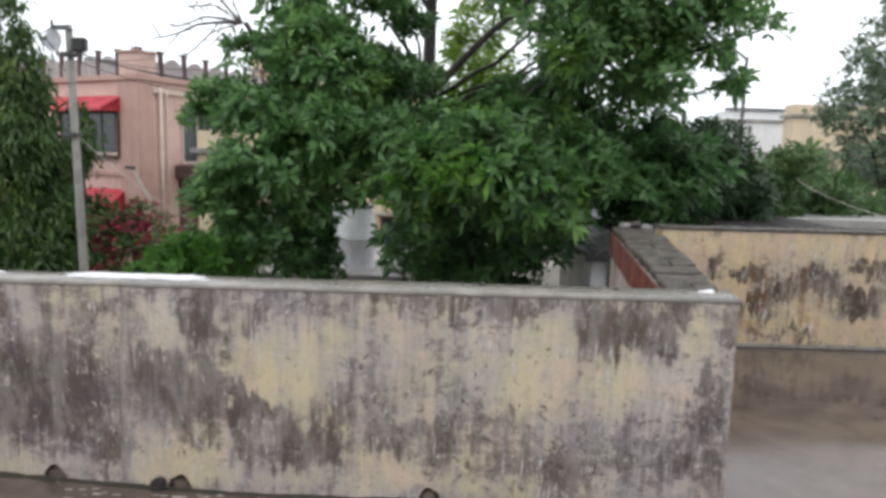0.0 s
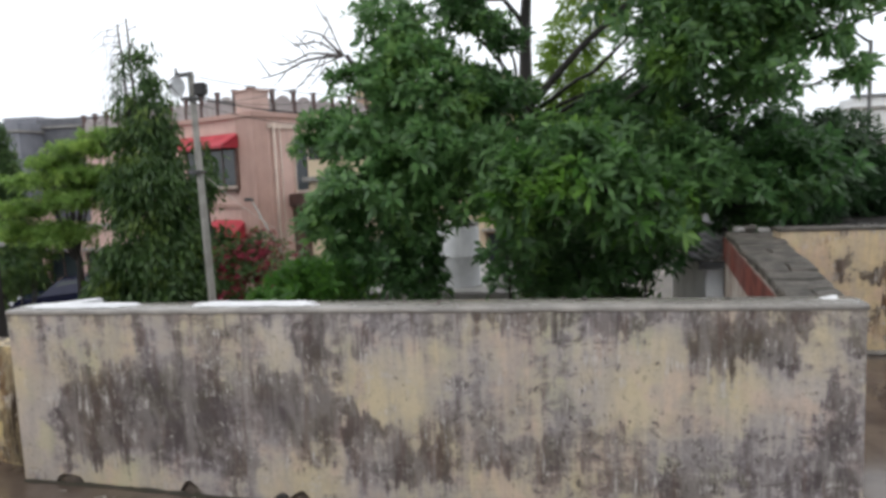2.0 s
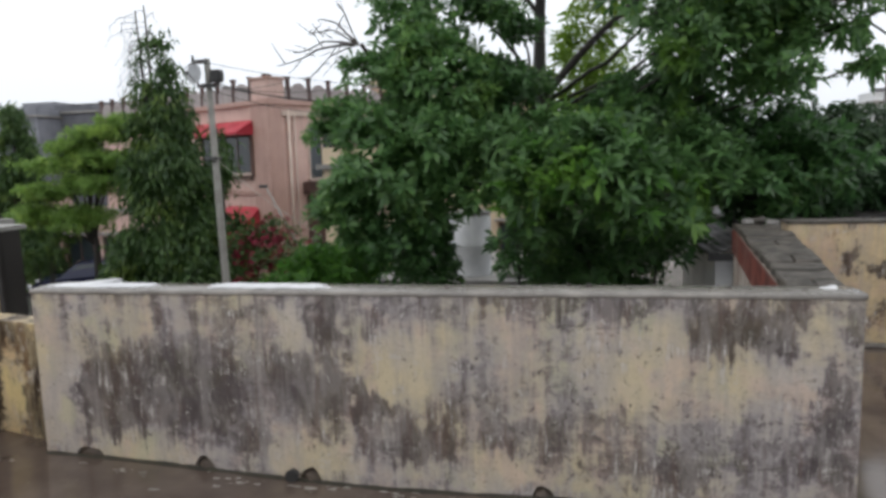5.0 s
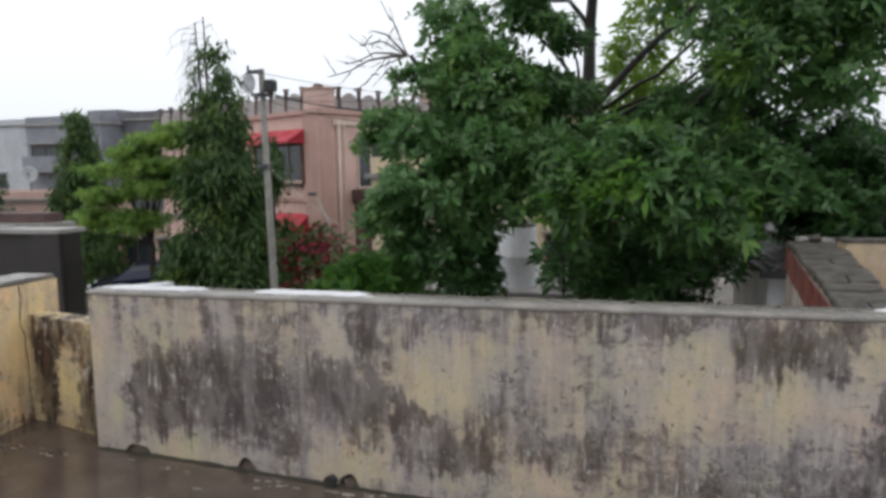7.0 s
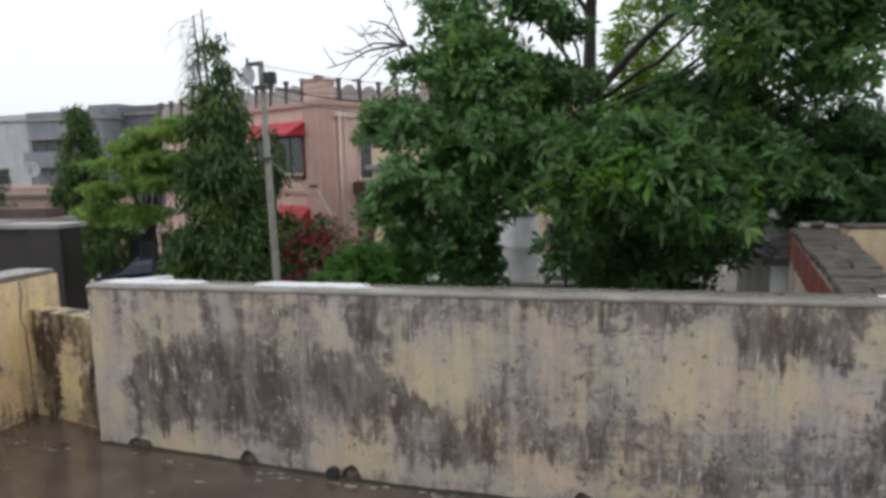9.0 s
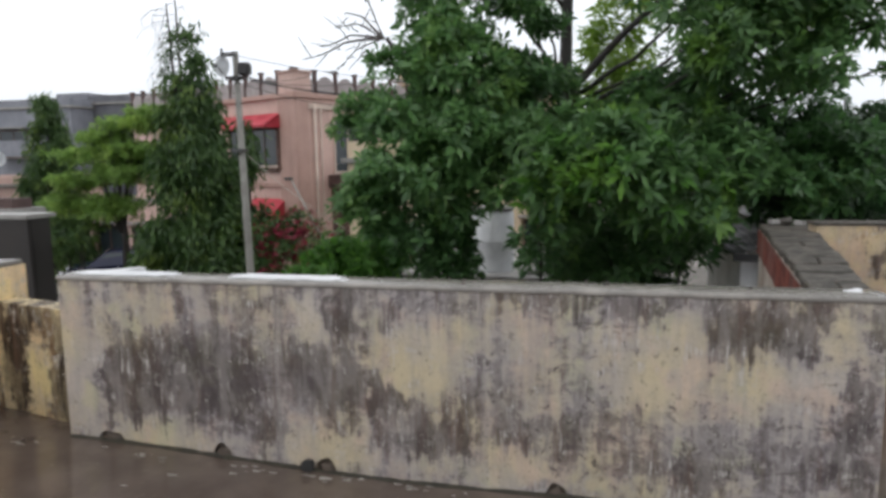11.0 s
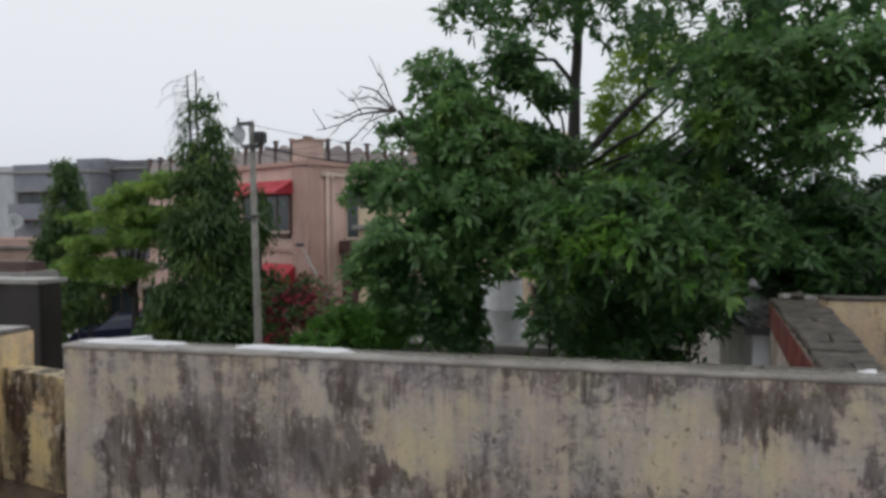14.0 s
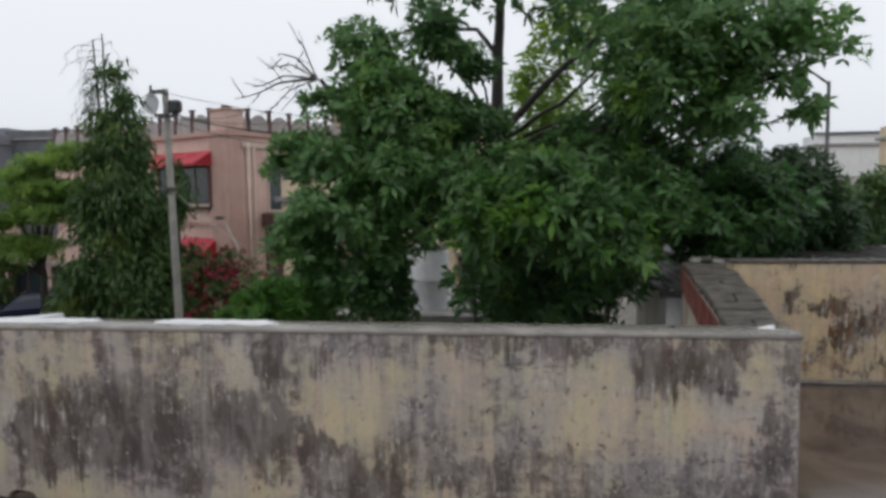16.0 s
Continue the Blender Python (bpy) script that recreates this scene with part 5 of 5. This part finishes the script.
def dish(at, size, turn, label, drop):
    """A satellite dish on a short mast."""
    d = thing("satellite_dish", label, "satellite dish", "satellite dishes", at, turn)
    bm = bmesh.new()
    rings = []
    for i in range(7):
        r = size / 2 * i / 6 + 0.002
        rings.append([bm.verts.new((r * math.cos(a), 0.16 * size * (r / size * 2) ** 2 * -1, r * math.sin(a))) for a in np.linspace(0, math.tau, 25)[:-1]])
    for p_, q_ in zip(rings, rings[1:]):
        for k in range(24):
            bm.faces.new((p_[k], p_[(k + 1) % 24], q_[(k + 1) % 24], q_[k])).smooth = True
    bmesh.ops.solidify(bm, geom=bm.faces[:], thickness=0.012)
    part("reflector", bm, M_dish, d)
    part("feed_arm", tube_bm([(0, 0, -size * 0.45), (0, -size * 0.55, 0)], [0.012, 0.012], 6), M_metal, d)
    part("feed", box_bm(-0.04, 0.04, -size * 0.55 - 0.06, -size * 0.55, -0.04, 0.04), M_metal, d)
    part("mast", tube_bm([(0, 0.03, -drop), (0, 0.03, 0)], [0.025, 0.025], 8), M_metal, d)
    return d


dish((-8.2, 11.5, 3.66), 0.46, -15, "round pale satellite dish on the pole's arm", 0.3)
dish((-28.0, 24.4, 1.8), 0.75, 35, "round white satellite dish on a low roof", 0.95)
dish((20.0, 36.0, 4.5), 0.7, -20, "small dish on a white house's roof", 0.75)

# ---- parked car under the trees ----
car = thing("car", "dark blue car parked on the road", "car", "", (-17.6, 19.4, GROUND + 0.03), 30)
prof = [(-2.0, 0.3), (-2.02, 0.62), (-1.75, 0.82), (-1.0, 0.92), (-0.45, 1.38), (0.2, 1.47), (0.9, 1.42), (1.55, 1.0), (1.95, 0.92), (2.0, 0.35)]
bm = prism_bm(prof, 1.66, "y", -0.83)
for v in bm.verts:
    if v.co.z > 1.2:
        v.co.y *= 0.78
bmesh.ops.bevel(bm, geom=bm.edges[:], offset=0.05, segments=2, affect="EDGES")
part("body", bm, M_carpaint, car)
for s in (-1, 1):
    bm = prism_bm([(-0.85, 0.96), (-0.38, 1.34), (0.8, 1.36), (1.3, 1.0)], 0.02, "y", s * 0.79 - 0.01)
    for v in bm.verts:
        if v.co.z > 1.2:
            v.co.y *= 0.86
    part("side_window", bm, M_glass, car)
    for x in (-1.3, 1.25):
        bm = tube_bm([(x, s * 0.62, 0.3), (x, s * 0.84, 0.3)], [0.3, 0.3], 20)
        wh = part("tyre", bm, M_tyre, car)
        part("rim", tube_bm([(x, s * 0.8, 0.3), (x, s * 0.85, 0.3)], [0.18, 0.17], 16), M_dish, wh)
    part("headlight", box_bm(-2.05, -1.9, s * 0.68 - 0.12, s * 0.68 + 0.12, 0.62, 0.74, 0.02), M_dish, car)
part("windscreen", prism_bm([(-0.97, 0.955), (-0.47, 1.365), (-0.49, 1.39), (-1.0, 0.97)], 1.2, "y", -0.6), M_glass, car)
part("bumper", box_bm(-2.08, -1.98, -0.8, 0.8, 0.32, 0.52, 0.03), M_tyre, car)
